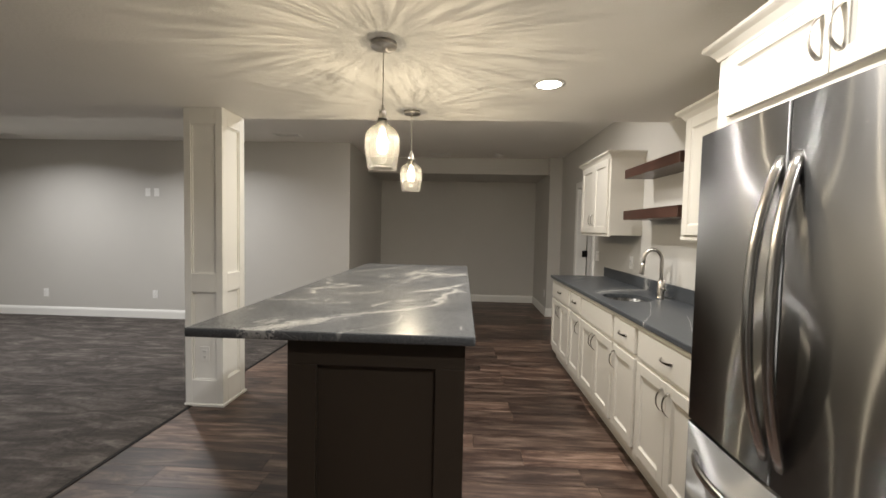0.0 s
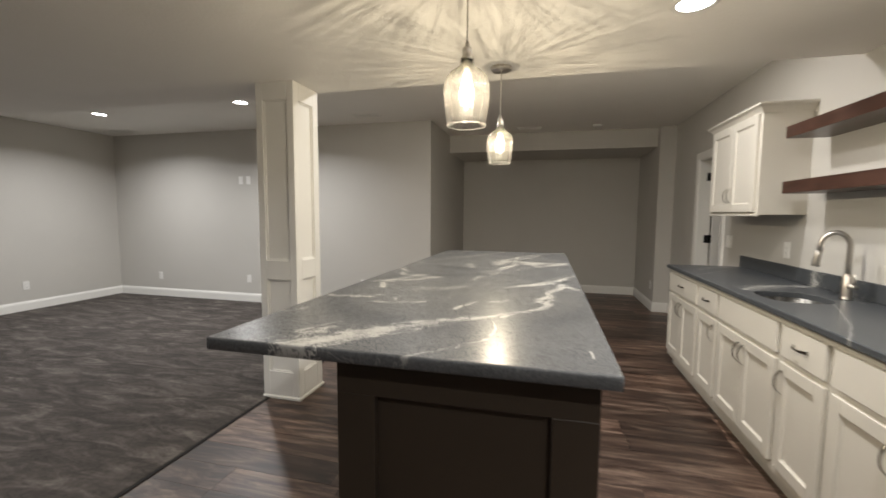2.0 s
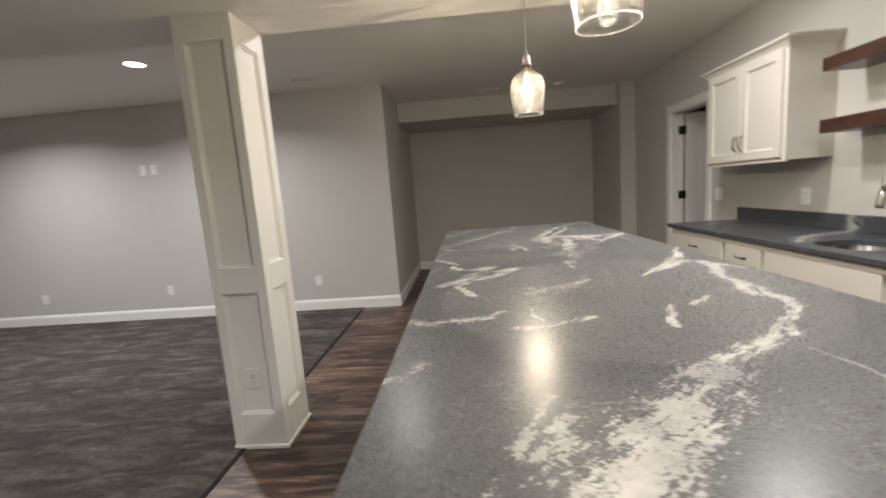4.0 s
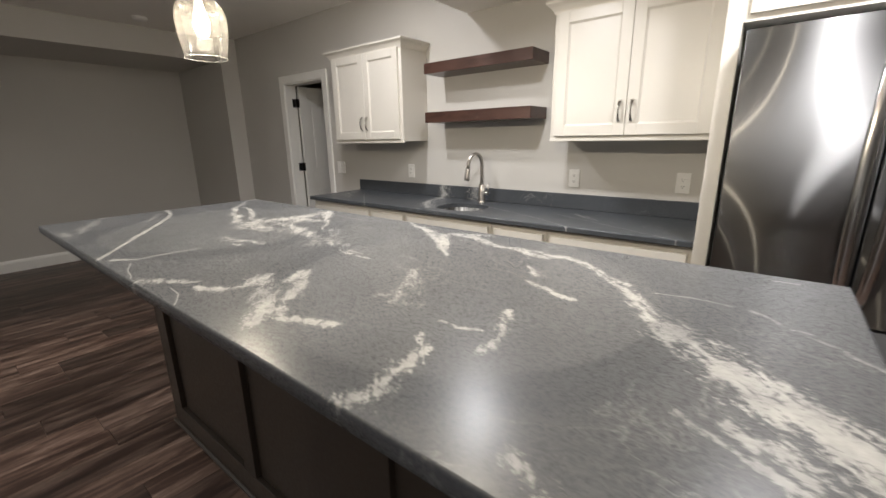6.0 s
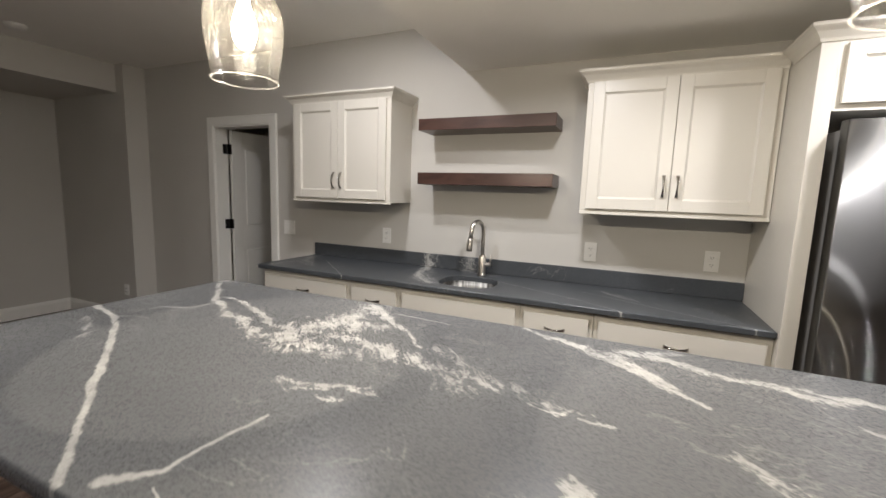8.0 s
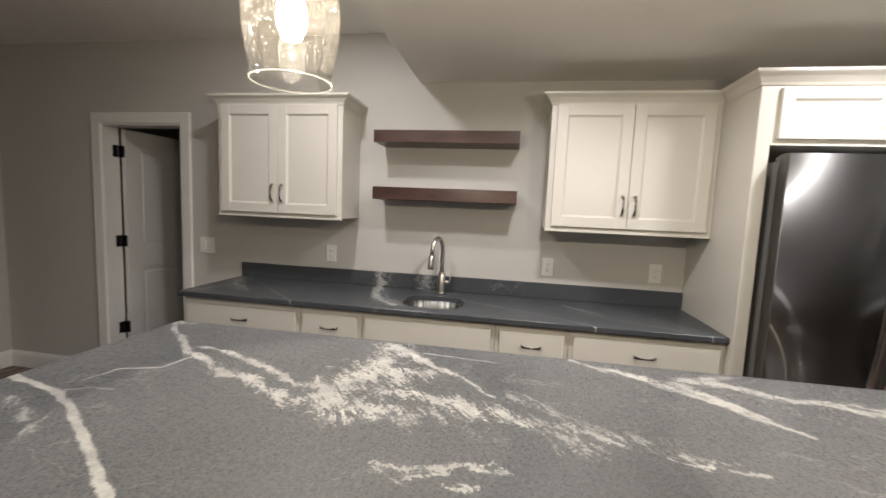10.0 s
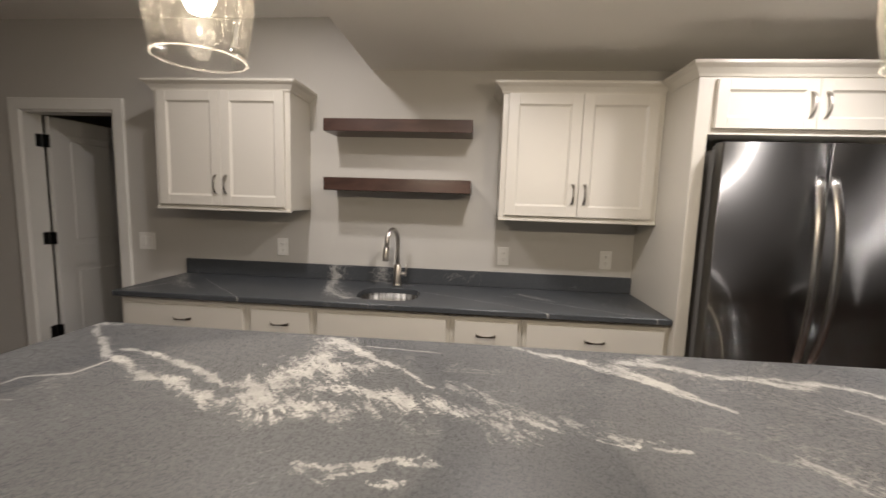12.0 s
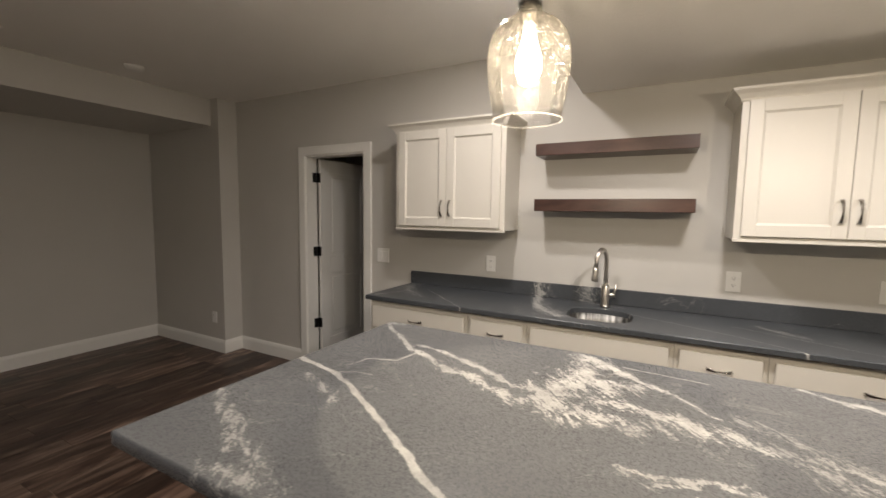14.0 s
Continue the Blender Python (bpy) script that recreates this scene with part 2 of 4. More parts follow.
        pale = mix(nt, noise_tex(nt, v, 34, 4, 0.7), (0.20, 0.20, 0.195), (0.58, 0.57, 0.535))
        fade = calc(nt, "MULTIPLY_ADD", noise_tex(nt, v, 7.5, 3, 0.6), 1.5, 0.02)
        fade = calc(nt, "MINIMUM", fade, 0.62 if edge == 2 else 0.90)
        col = mix(nt, calc(nt, "MULTIPLY", clamp.outputs[0], fade), col, pale)
    # stray fine threads
    wv = noise_tex(nt, coords(nt, (1.5, 1.0, 1)), 2.3, 6, 0.6, 1.2)
    thread = calc(nt, "SUBTRACT", 1.0, calc(nt, "MULTIPLY", calc(nt, "ABSOLUTE", calc(nt, "SUBTRACT", wv, 0.5)), 160))
    gate = calc(nt, "MULTIPLY", calc(nt, "MAXIMUM", thread, 0.0), calc(nt, "GREATER_THAN", noise_tex(nt, v, 1.9, 2), 0.52))
    col = mix(nt, calc(nt, "MULTIPLY", gate, 0.22), col, (0.5, 0.49, 0.46))
    nt.links.new(col, b.inputs["Base Color"])
    nt.links.new(calc(nt, "MULTIPLY_ADD", speck, 0.14, glaze), b.inputs["Roughness"])
    b.inputs["Specular IOR Level"].default_value = 0.15
    bump(nt, b, speck, 0.05, 0.001)
    return m


# vein runs on the island: (x, y, half width) from end to end
THREAD = [
    [(-0.053, 4.074, 0.008), (-0.070, 3.948, 0.007), (-0.102, 3.865, 0.008), (-0.179, 3.733, 0.009), (-0.255, 3.603, 0.009), (-0.315, 3.525, 0.008), (-0.351, 3.470, 0.007), (-0.373, 3.430, 0.006)],
    [(-0.031, 4.116, 0.007), (-0.085, 3.894, 0.011), (-0.205, 3.678, 0.008), (-0.363, 3.442, 0.008), (-0.468, 3.279, 0.009), (-0.508, 3.215, 0.010)],
    [(-0.478, 3.177, 0.015), (-0.436, 3.132, 0.007), (-0.358, 3.127, 0.005), (-0.270, 3.118, 0.004)],
    [(0.155, 3.791, 0.005), (0.072, 3.810, 0.005), (0.035, 3.893, 0.004), (-0.026, 3.903, 0.002)],
    [(-0.074, 3.892, 0.002), (-0.054, 3.856, 0.002), (-0.051, 3.804, 0.002)],
    [(0.336, 3.237, 0.003), (0.325, 3.036, 0.003)],
    [(0.126, 1.910, 0.002), (0.144, 1.837, 0.003), (0.136, 1.772, 0.003)],
]
THREAD += [
    [(-0.471, 2.779, 0.002), (-0.478, 2.725, 0.002), (-0.501, 2.659, 0.002)],
    [(0.082, 1.686, 0.003), (0.075, 1.661, 0.003)],
    [(0.363, 1.713, 0.005), (0.367, 1.667, 0.002)],
    [(-0.455, 3.109, 0.002), (-0.486, 3.022, 0.002), (-0.503, 2.938, 0.002)],
]
BOLD = [
    [(0.375, 4.063, 0.013), (0.396, 4.000, 0.008)],
    [(0.349, 4.024, 0.008), (0.238, 3.908, 0.007), (0.159, 3.803, 0.010)],
    [(0.221, 3.822, 0.006), (0.181, 3.675, 0.009), (0.125, 3.561, 0.010), (0.069, 3.470, 0.008)],
    [(0.148, 3.785, 0.010), (0.089, 3.652, 0.014), (0.047, 3.551, 0.014), (0.014, 3.464, 0.014)],
    [(0.375, 3.329, 0.013), (0.275, 3.208, 0.012), (0.213, 3.126, 0.007), (0.128, 3.040, 0.005)],
]
BOLD += [
    [(0.392, 2.833, 0.006), (0.332, 2.711, 0.012), (0.272, 2.614, 0.014), (0.216, 2.543, 0.012), (0.157, 2.497, 0.009), (0.109, 2.437, 0.003)],
    [(0.340, 2.583, 0.017), (0.323, 2.495, 0.013), (0.280, 2.375, 0.011), (0.251, 2.213, 0.014)],
    [(0.279, 2.328, 0.011), (0.281, 2.236, 0.012), (0.279, 2.164, 0.012), (0.232, 2.074, 0.010), (0.180, 2.016, 0.007), (0.148, 1.967, 0.007)],
    [(0.311, 2.602, 0.013), (0.165, 2.484, 0.005)],
    [(0.336, 2.570, 0.016), (0.379, 2.451, 0.008)],
]
TORN = [
    [(0.192, 2.043, 0.008), (0.111, 1.966, 0.006), (0.021, 1.895, 0.011), (-0.050, 1.829, 0.022), (-0.118, 1.766, 0.022), (-0.173, 1.711, 0.025), (-0.223, 1.661, 0.028), (-0.260, 1.613, 0.029), (-0.280, 1.580, 0.032)],
    [(-0.271, 1.795, 0.004), (-0.297, 1.748, 0.006), (-0.319, 1.707, 0.005), (-0.340, 1.677, 0.005)],
    [(-0.263, 1.743, 0.006), (-0.284, 1.705, 0.009), (-0.320, 1.669, 0.007)],
    [(-0.507, 2.893, 0.009), (-0.462, 2.853, 0.008), (-0.410, 2.786, 0.004)],
    [(-0.436, 2.744, 0.005), (-0.417, 2.682, 0.007), (-0.377, 2.652, 0.008), (-0.328, 2.665, 0.009), (-0.291, 2.704, 0.009)],
    [(-0.341, 2.696, 0.005), (-0.317, 2.666, 0.008)],
]
TORN += [
    [(-0.330, 2.638, 0.010), (-0.357, 2.568, 0.014), (-0.391, 2.506, 0.013), (-0.430, 2.462, 0.012), (-0.458, 2.442, 0.010)],
    [(-0.280, 2.618, 0.007), (-0.228, 2.645, 0.010), (-0.223, 2.617, 0.009), (-0.281, 2.559, 0.009), (-0.349, 2.512, 0.011)],
    [(-0.395, 2.480, 0.010), (-0.401, 2.431, 0.009), (-0.383, 2.383, 0.008), (-0.369, 2.332, 0.008)],
]
CRUMB = [
    [(-0.489, 2.127, 0.014), (-0.453, 2.121, 0.011), (-0.391, 2.131, 0.009), (-0.352, 2.124, 0.007), (-0.289, 2.174, 0.003)],
    [(-0.295, 2.072, 0.008), (-0.234, 2.063, 0.005), (-0.124, 2.095, 0.005)],
    [(-0.240, 2.185, 0.003), (-0.232, 2.104, 0.004)],
    [(0.039, 2.152, 0.006), (0.014, 2.076, 0.008), (-0.009, 2.024, 0.005)],
    [(-0.468, 1.904, 0.008), (-0.484, 1.869, 0.008), (-0.510, 1.863, 0.005)],
    [(-0.171, 3.195, 0.005), (-0.186, 3.145, 0.004)],
    [(-0.172, 3.141, 0.006), (-0.152, 3.092, 0.004)],
    [(-0.185, 3.087, 0.007), (-0.187, 3.046, 0.007)],
    [(-0.141, 3.055, 0.008), (-0.140, 3.008, 0.006)],
    [(-0.163, 3.198, 0.006), (-0.144, 3.120, 0.007), (-0.121, 3.030, 0.004)],
]
CRUMB += [
    [(0.031, 2.138, 0.007), (0.026, 2.099, 0.008), (0.011, 2.061, 0.005), (0.003, 2.031, 0.003)],
    [(0.164, 2.206, 0.004), (0.081, 2.150, 0.004)],
    [(0.052, 2.905, 0.006), (0.011, 2.850, 0.007), (-0.015, 2.803, 0.005)],
    [(-0.031, 2.740, 0.004), (-0.037, 2.674, 0.005), (-0.054, 2.601, 0.005)],
]
FAINT = [
    [(-0.035, 3.329, 0.023), (-0.016, 3.213, 0.023), (0.028, 3.111, 0.021)],
    [(-0.069, 2.404, 0.010), (-0.114, 2.357, 0.013), (-0.161, 2.325, 0.014), (-0.214, 2.342, 0.009), (-0.226, 2.299, 0.014), (-0.215, 2.266, 0.011)],
    [(0.132, 3.007, 0.016), (0.027, 2.829, 0.014), (-0.018, 2.706, 0.010), (-0.023, 2.625, 0.005)],
    [(-0.035, 2.852, 0.020), (0.068, 3.039, 0.020)],
    [(-0.490, 3.834, 0.010), (-0.484, 3.644, 0.015), (-0.388, 3.868, 0.015), (-0.337, 3.995, 0.012)],
    [(0.166, 3.004, 0.008), (0.071, 2.892, 0.011), (0.008, 2.802, 0.008), (-0.027, 2.721, 0.009)],
    [(-0.234, 2.353, 0.012), (-0.167, 2.358, 0.015), (-0.048, 2.418, 0.009)],
    [(-0.294, 4.051, 0.010), (-0.368, 3.913, 0.010), (-0.429, 3.779, 0.013), (-0.471, 3.671, 0.016)],
]
FAINT += [
    [(-0.521, 3.747, 0.014), (-0.521, 3.707, 0.011)],
    [(0.134, 1.736, 0.003), (0.045, 1.637, 0.003), (-0.042, 1.572, 0.002)],
    [(-0.205, 3.798, 0.013), (-0.116, 3.951, 0.010)],
]
BLOB = [
    [(-0.001, 3.443, 0.017), (0.050, 3.381, 0.032), (0.143, 3.342, 0.032), (0.251, 3.322, 0.029), (0.373, 3.337, 0.020)],
    [(-0.004, 3.380, 0.016), (0.008, 3.278, 0.018), (0.005, 3.219, 0.009)],
    [(0.185, 3.287, 0.035), (0.204, 3.221, 0.019)],
    [(0.094, 3.271, 0.012), (0.083, 3.168, 0.009), (0.060, 3.081, 0.016), (0.045, 3.013, 0.012), (0.010, 2.970, 0.005)],
    [(-0.118, 1.766, 0.022), (-0.173, 1.711, 0.025), (-0.223, 1.661, 0.028), (-0.260, 1.613, 0.029), (-0.280, 1.580, 0.032)],
]
COUNTER_RUNS = [
    [(1.93, 3.89, 0.034), (1.72, 3.86, 0.030), (1.576, 3.791, 0.034), (1.45, 3.66, 0.024)], [(1.755, 4.683, 0.005), (1.32, 4.193, 0.006)],
    [(1.712, 3.312, 0.005), (1.491, 2.817, 0.004), (1.332, 2.549, 0.006)], [(1.698, 2.805, 0.004), (1.345, 2.05, 0.004)],
    [(1.62, 4.79, 0.008), (1.40, 4.90, 0.010)],
]
COUNTER_CLOUDS = [[(1.86, 4.90, 0.05), (1.66, 4.80, 0.06), (1.50, 4.60, 0.03)], [(1.94, 3.62, 0.03), (1.90, 3.50, 0.035), (1.86, 3.36, 0.02)], [(1.76, 2.70, 0.02), (1.62, 2.52, 0.018)]]


def runs(groups, edge):
    return [(a[0], a[1], b[0], b[1], a[2] * (1.5 if edge else 0.62), b[2] * (1.5 if edge else 0.62), edge) for run in groups for a, b in zip(run, run[1:])]


def halo(groups, wide):
    """Faint wisps beside the bold runs."""
    return runs([[(x + 0.02, y - 0.015, w * wide + 0.012) for x, y, w in run] for run in groups], 2)


VEINS_ISLAND = runs([[(x, y, w * 1.5 + 0.001) for x, y, w in run] for run in THREAD], 0)
VEINS_COUNTER = halo(COUNTER_RUNS[:1], 1.6) + runs(COUNTER_CLOUDS, 2) + runs(COUNTER_RUNS[:1], 1) + runs(COUNTER_RUNS[1:], 0)
STONE = stone_material("grey_soapstone_pale_veins", (0.099, 0.102, 0.106), VEINS_ISLAND, 0.21, {3: "vein_bold", 1: "vein_torn", 4: "vein_blob", 5: "vein_crumb", 2: "vein_faint"})
STONE_DARK = stone_material("dark_soapstone", (0.062, 0.067, 0.073), VEINS_COUNTER, 0.24)


def glass_material():
    """Thin seeded glass: clear side, shoulder tinted to shape the light on the ceiling, bubbles that dim what passes, a
    faint scatter and a gloss.
    """
    m = bpy.data.materials.new("seeded_clear_glass")
    m.use_nodes = True
    nt = m.node_tree
    nt.nodes.remove(nt.nodes["Principled BSDF"])
    out = nt.nodes["Material Output"]
    # streaks for the ceiling rays run up and down: noise laid round the shade's axis
    tc = nt.nodes.new("ShaderNodeTexCoord")
    centred = nt.nodes.new("ShaderNodeVectorMath")
    centred.operation = "SUBTRACT"
    nt.links.new(tc.outputs["Generated"], centred.inputs[0])
    centred.inputs[1].default_value = (0.5, 0.5, 0)
    flat = nt.nodes.new("ShaderNodeVectorMath")
    flat.operation = "MULTIPLY"
    nt.links.new(centred.outputs[0], flat.inputs[0])
    flat.inputs[1].default_value = (1, 1, 0)
    spoke = nt.nodes.new("ShaderNodeVectorMath")
    spoke.operation = "NORMALIZE"
    nt.links.new(flat.outputs[0], spoke.inputs[0])
    rise_only = nt.nodes.new("ShaderNodeVectorMath")
    rise_only.operation = "MULTIPLY"
    nt.links.new(centred.outputs[0], rise_only.inputs[0])
    rise_only.inputs[1].default_value = (0, 0, 0.6)
    round_axis = nt.nodes.new("ShaderNodeVectorMath")
    round_axis.operation = "ADD"
    nt.links.new(spoke.outputs[0], round_axis.inputs[0])
    nt.links.new(rise_only.outputs[0], round_axis.inputs[1])
    streak = noise_tex(nt, round_axis.outputs[0], 20.0, 2, 0.5, 0.1)
    seeds = node(nt, "ShaderNodeTexVoronoi", Scale=150.0)
    nt.links.new(coords(nt), seeds.inputs["Vector"])
    bubble = calc(nt, "MAXIMUM", calc(nt, "SUBTRACT", 0.24, seeds.outputs["Distance"]), 0.0)
    clear = nt.nodes.new("ShaderNodeBsdfTransparent")
    # the ceiling's ray pattern is coloured into the shoulder, the straight side is clear
    place = nt.nodes.new("ShaderNodeNewGeometry")
    height = nt.nodes.new("ShaderNodeSeparateXYZ")
    nt.links.new(place.outputs["Position"], height.inputs[0])
    rise = nt.nodes.new("ShaderNodeMapRange")
    rise.inputs["From Min"].default_value, rise.inputs["From Max"].default_value = 1.80, 1.90
    nt.links.new(height.outputs["Z"], rise.inputs["Value"])
    # darker up the neck, tinted to hold light off the ceiling round the canopy
    thick = ramp(nt, rise.outputs[0], [(0.0, (0.985, 0.985, 0.98)), (0.25, (0.96, 0.955, 0.945)), (0.45, (0.88, 0.875, 0.855)), (0.64, (0.70, 0.69, 0.67)), (0.78, (0.42, 0.415, 0.40))])
    ray_tint = ramp(nt, streak, [(0.37, (0.52, 0.51, 0.49)), (0.50, (0.84, 0.835, 0.825)), (0.61, (1.0, 1.0, 1.0))])
    shoulder = nt.nodes.new("ShaderNodeMapRange")
    shoulder.inputs["From Min"].default_value, shoulder.inputs["From Max"].default_value = 1.815, 1.845
    nt.links.new(height.outputs["Z"], shoulder.inputs["Value"])
    nt.links.new(mix(nt, shoulder.outputs[0], thick, mix(nt, 1.0, thick, ray_tint, "MULTIPLY")), clear.inputs["Color"])
    milk = nt.nodes.new("ShaderNodeBsdfTranslucent")
    milk.inputs["Color"].default_value = (0.9, 0.87, 0.80, 1)
    gloss = node(nt, "ShaderNodeBsdfGlossy", Roughness=0.03)
    b = node(nt, "ShaderNodeBump", Strength=0.6, Distance=0.01)
    nt.links.new(bubble, b.inputs["Height"])
    nt.links.new(b.outputs["Normal"], gloss.inputs["Normal"])
    body = nt.nodes.new("ShaderNodeMixShader")
    nt.links.new(calc(nt, "MULTIPLY_ADD", bubble, 0.9, 0.004), body.inputs[0])
    nt.links.new(clear.outputs[0], body.inputs[1])
    nt.links.new(milk.outputs[0], body.inputs[2])
    fres = node(nt, "ShaderNodeFresnel", IOR=1.4)
    nt.links.new(b.outputs["Normal"], fres.inputs["Normal"])
    top = nt.nodes.new("ShaderNodeMixShader")
    nt.links.new(calc(nt, "MULTIPLY", fres.outputs[0], 0.55), top.inputs[0])
    nt.links.new(body.outputs[0], top.inputs[1])
    nt.links.new(gloss.outputs[0], top.inputs[2])
    nt.links.new(top.outputs[0], out.inputs["Surface"])
    return m


GLASS = glass_material()


def lip_material():
    """Fire-polished glass lip: mostly clear, catching some of the bulb's light."""
    m = bpy.data.materials.new("polished_glass_lip")
    m.use_nodes = True
    nt = m.node_tree
    nt.nodes.remove(nt.nodes["Principled BSDF"])
    x = nt.nodes.new("ShaderNodeMixShader")
    t = nt.nodes.new("ShaderNodeBsdfTransparent")
    s = node(nt, "ShaderNodeBsdfTranslucent", Color=(0.9, 0.88, 0.84, 1))
    x.inputs[0].default_value = 0.07
    nt.links.new(t.outputs[0], x.inputs[1])
    nt.links.new(s.outputs[0], x.inputs[2])
    nt.links.new(x.outputs[0], nt.nodes["Material Output"].inputs["Surface"])
    return m


LIP = lip_material()


def glow(name, colour, strength):
    m, nt, b = material(name, (0.9, 0.88, 0.82), 0.4)
    b.inputs["Emission Color"].default_value = (*colour, 1)
    b.inputs["Emission Strength"].default_value = strength
    return m


LED = glow("lit_led_lens", WARM, 14.0)


def bulb_material():
    """A lit clear bulb: half of it glows, half lets the filament's light out."""
    m = bpy.data.materials.new("lit_bulb")
    m.use_nodes = True
    nt = m.node_tree
    nt.nodes.remove(nt.nodes["Principled BSDF"])
    e = node(nt, "ShaderNodeEmission", Color=(*BULB_WARM, 1), Strength=22.0)
    t = nt.nodes.new("ShaderNodeBsdfTransparent")
    x = nt.nodes.new("ShaderNodeMixShader")
    x.inputs[0].default_value = 0.5
    nt.links.new(t.outputs[0], x.inputs[1])
    nt.links.new(e.outputs[0], x.inputs[2])
    nt.links.new(x.outputs[0], nt.nodes["Material Output"].inputs["Surface"])
    return m


BULB = bulb_material()


# ---- builders ----
def part(name, bm, mat, parent=None, label="", smooth=False):
    me = bpy.data.meshes.new(name)
    bm.normal_update()
    bm.to_mesh(me)
    bm.free()
    me.materials.append(mat)
    if smooth:
        for p in me.polygons:
            p.use_smooth = True
    ob = new(name, me)
    ob.parent = parent
    if label:
        ob["label"] = label
    return ob


def empty(name, at, label, category, group="", kind=""):
    ob = new(name)
    ob.location = at
    bpy.context.view_layer.update()
    return tagged(ob, label, category, group, kind)


def under(ob, parent):
    """Hang a mesh made in world coordinates under a thing."""
    ob.parent = parent
    ob.matrix_parent_inverse = parent.matrix_world.inverted()
    return ob


def block(bm, x0, x1, y0, y1, z0, z1, bevel=0.0, segs=1):
    m = Matrix.LocRotScale(((x0 + x1) / 2, (y0 + y1) / 2, (z0 + z1) / 2), None, (abs(x1 - x0), abs(y1 - y0), abs(z1 - z0)))
    vs = bmesh.ops.create_cube(bm, size=1, matrix=m)["verts"]
    if bevel:
        es = list({e for v in vs for e in v.link_edges})
        bmesh.ops.bevel(bm, geom=es, offset=bevel, segments=segs, affect="EDGES", profile=0.5)


def boxes(*rows, bevel=0.0, segs=1):
    bm = bmesh.new()
    for r in rows:
        block(bm, *r, bevel=bevel, segs=segs)
    return bm


def structure(name, bm, mat, label):
    return tagged(part(name, bm, mat), label, "", "", "structure")


def sweep(bm, path, profile, closed_ends=True):
    """A moulding: a profile of (out, up) carried along a polyline in plan, mitred; out is to the right of the way."""
    rings = []
    n = len(path)
    for i, (x, y) in enumerate(path):
        p = Vector((x, y))
        dirs = []
        if i > 0:
            dirs.append((p - Vector(path[i - 1])).normalized())
        if i < n - 1:
            dirs.append((Vector(path[i + 1]) - p).normalized())
        normals = [Vector((d.y, -d.x)) for d in dirs]
        nrm = sum(normals, Vector((0, 0))).normalized()
        k = 1 / max(0.3, nrm.dot(normals[0]))
        rings.append([bm.verts.new((x + nrm.x * o * k, y + nrm.y * o * k, z)) for o, z in profile])
    m = len(profile)
    for a, b in zip(rings, rings[1:]):
        for j in range(m):
            bm.faces.new((a[j], b[j], b[(j + 1) % m], a[(j + 1) % m]))
    if closed_ends:
        bm.faces.new(rings[0])
        bm.faces.new(list(reversed(rings[-1])))
    bmesh.ops.recalc_face_normals(bm, faces=bm.faces)


def lathe(bm, profile, segs=32, centre=(0, 0)):
    """A turned body from (radius, z) pairs."""
    rings = []
    for r, z in profile:
        if r < 1e-6:
            rings.append([bm.verts.new((centre[0], centre[1], z))])
        else:
            rings.append([bm.verts.new((centre[0] + r * math.cos(2 * math.pi * i / segs), centre[1] + r * math.sin(2 * math.pi * i / segs), z)) for i in range(segs)])
    for a, b in zip(rings, rings[1:]):
        for i in range(segs):
            j = (i + 1) % segs
            if len(a) == 1 and len(b) > 1:
                bm.faces.new((a[0], b[j], b[i]))
            elif len(b) == 1 and len(a) > 1:
                bm.faces.new((a[i], a[j], b[0]))
            elif len(a) > 1:
                bm.faces.new((a[i], a[j], b[j], b[i]))
    bmesh.ops.recalc_face_normals(bm, faces=bm.faces)


def tube(bm, pts, radius, segs=12, flat=1.0, side=None):
    """A bar along points; radius may be a list; flat squeezes it across the side direction."""
    pts = [Vector(p) for p in pts]
    n = len(pts)
    radii = radius if isinstance(radius, (list, tuple)) else [radius] * n
    rings = []
    ref = Vector(side) if side else Vector((0.31, 0.77, 0.55))
    for i, p in enumerate(pts):
        d = (pts[min(i + 1, n - 1)] - pts[max(i - 1, 0)]).normalized()
        u = (ref - d * ref.dot(d)).normalized()
        w = d.cross(u)
        rings.append([bm.verts.new(p + (u * math.cos(2 * math.pi * k / segs) + w * math.sin(2 * math.pi * k / segs) * flat) * radii[i]) for k in range(segs)])
    for a, b in zip(rings, rings[1:]):
        for k in range(segs):
            bm.faces.new((a[k], a[(k + 1) % segs], b[(k + 1) % segs], b[k]))
    bm.faces.new(list(reversed(rings[0])))
    bm.faces.new(rings[-1])
    bmesh.ops.recalc_face_normals(bm, faces=bm.faces)


# ---- structure ----
T = 0.12
structure("wall_east", boxes(
    (WALL_E, WALL_E + T, BACK_Y, -0.42, 0, CEIL), (WALL_E, WALL_E + T, -0.42, 0.30, 2.0, CEIL),
    (WALL_E, WALL_E + T, 0.30, 5.43, 0, CEIL), (WALL_E, WALL_E + T, 5.43, 6.13, 2.0, CEIL), (WALL_E, WALL_E + T, 6.13, PIL_Y, 0, CEIL)),
    WALL, "greige painted kitchen wall with a door opening")
structure("wall_niche_east", boxes((NICHE_E, WALL_E + T, PIL_Y, NICHE_Y + T, 0, CEIL)), WALL, "greige painted pier beside the deep niche")
structure("wall_niche_back", boxes((NICHE_W - T, NICHE_E, NICHE_Y, NICHE_Y + T, 0, CEIL)), WALL, "greige painted back wall of the niche")
structure("wall_niche_west", boxes((NICHE_W - T, NICHE_W, FAR_Y, NICHE_Y, 0, CEIL)), WALL, "greige painted side wall leading into the niche")
structure("wall_far", boxes((LEFT_X - T, NICHE_W - T, FAR_Y, FAR_Y + T, 0, CEIL)), WALL, "greige painted far wall of the carpeted room")
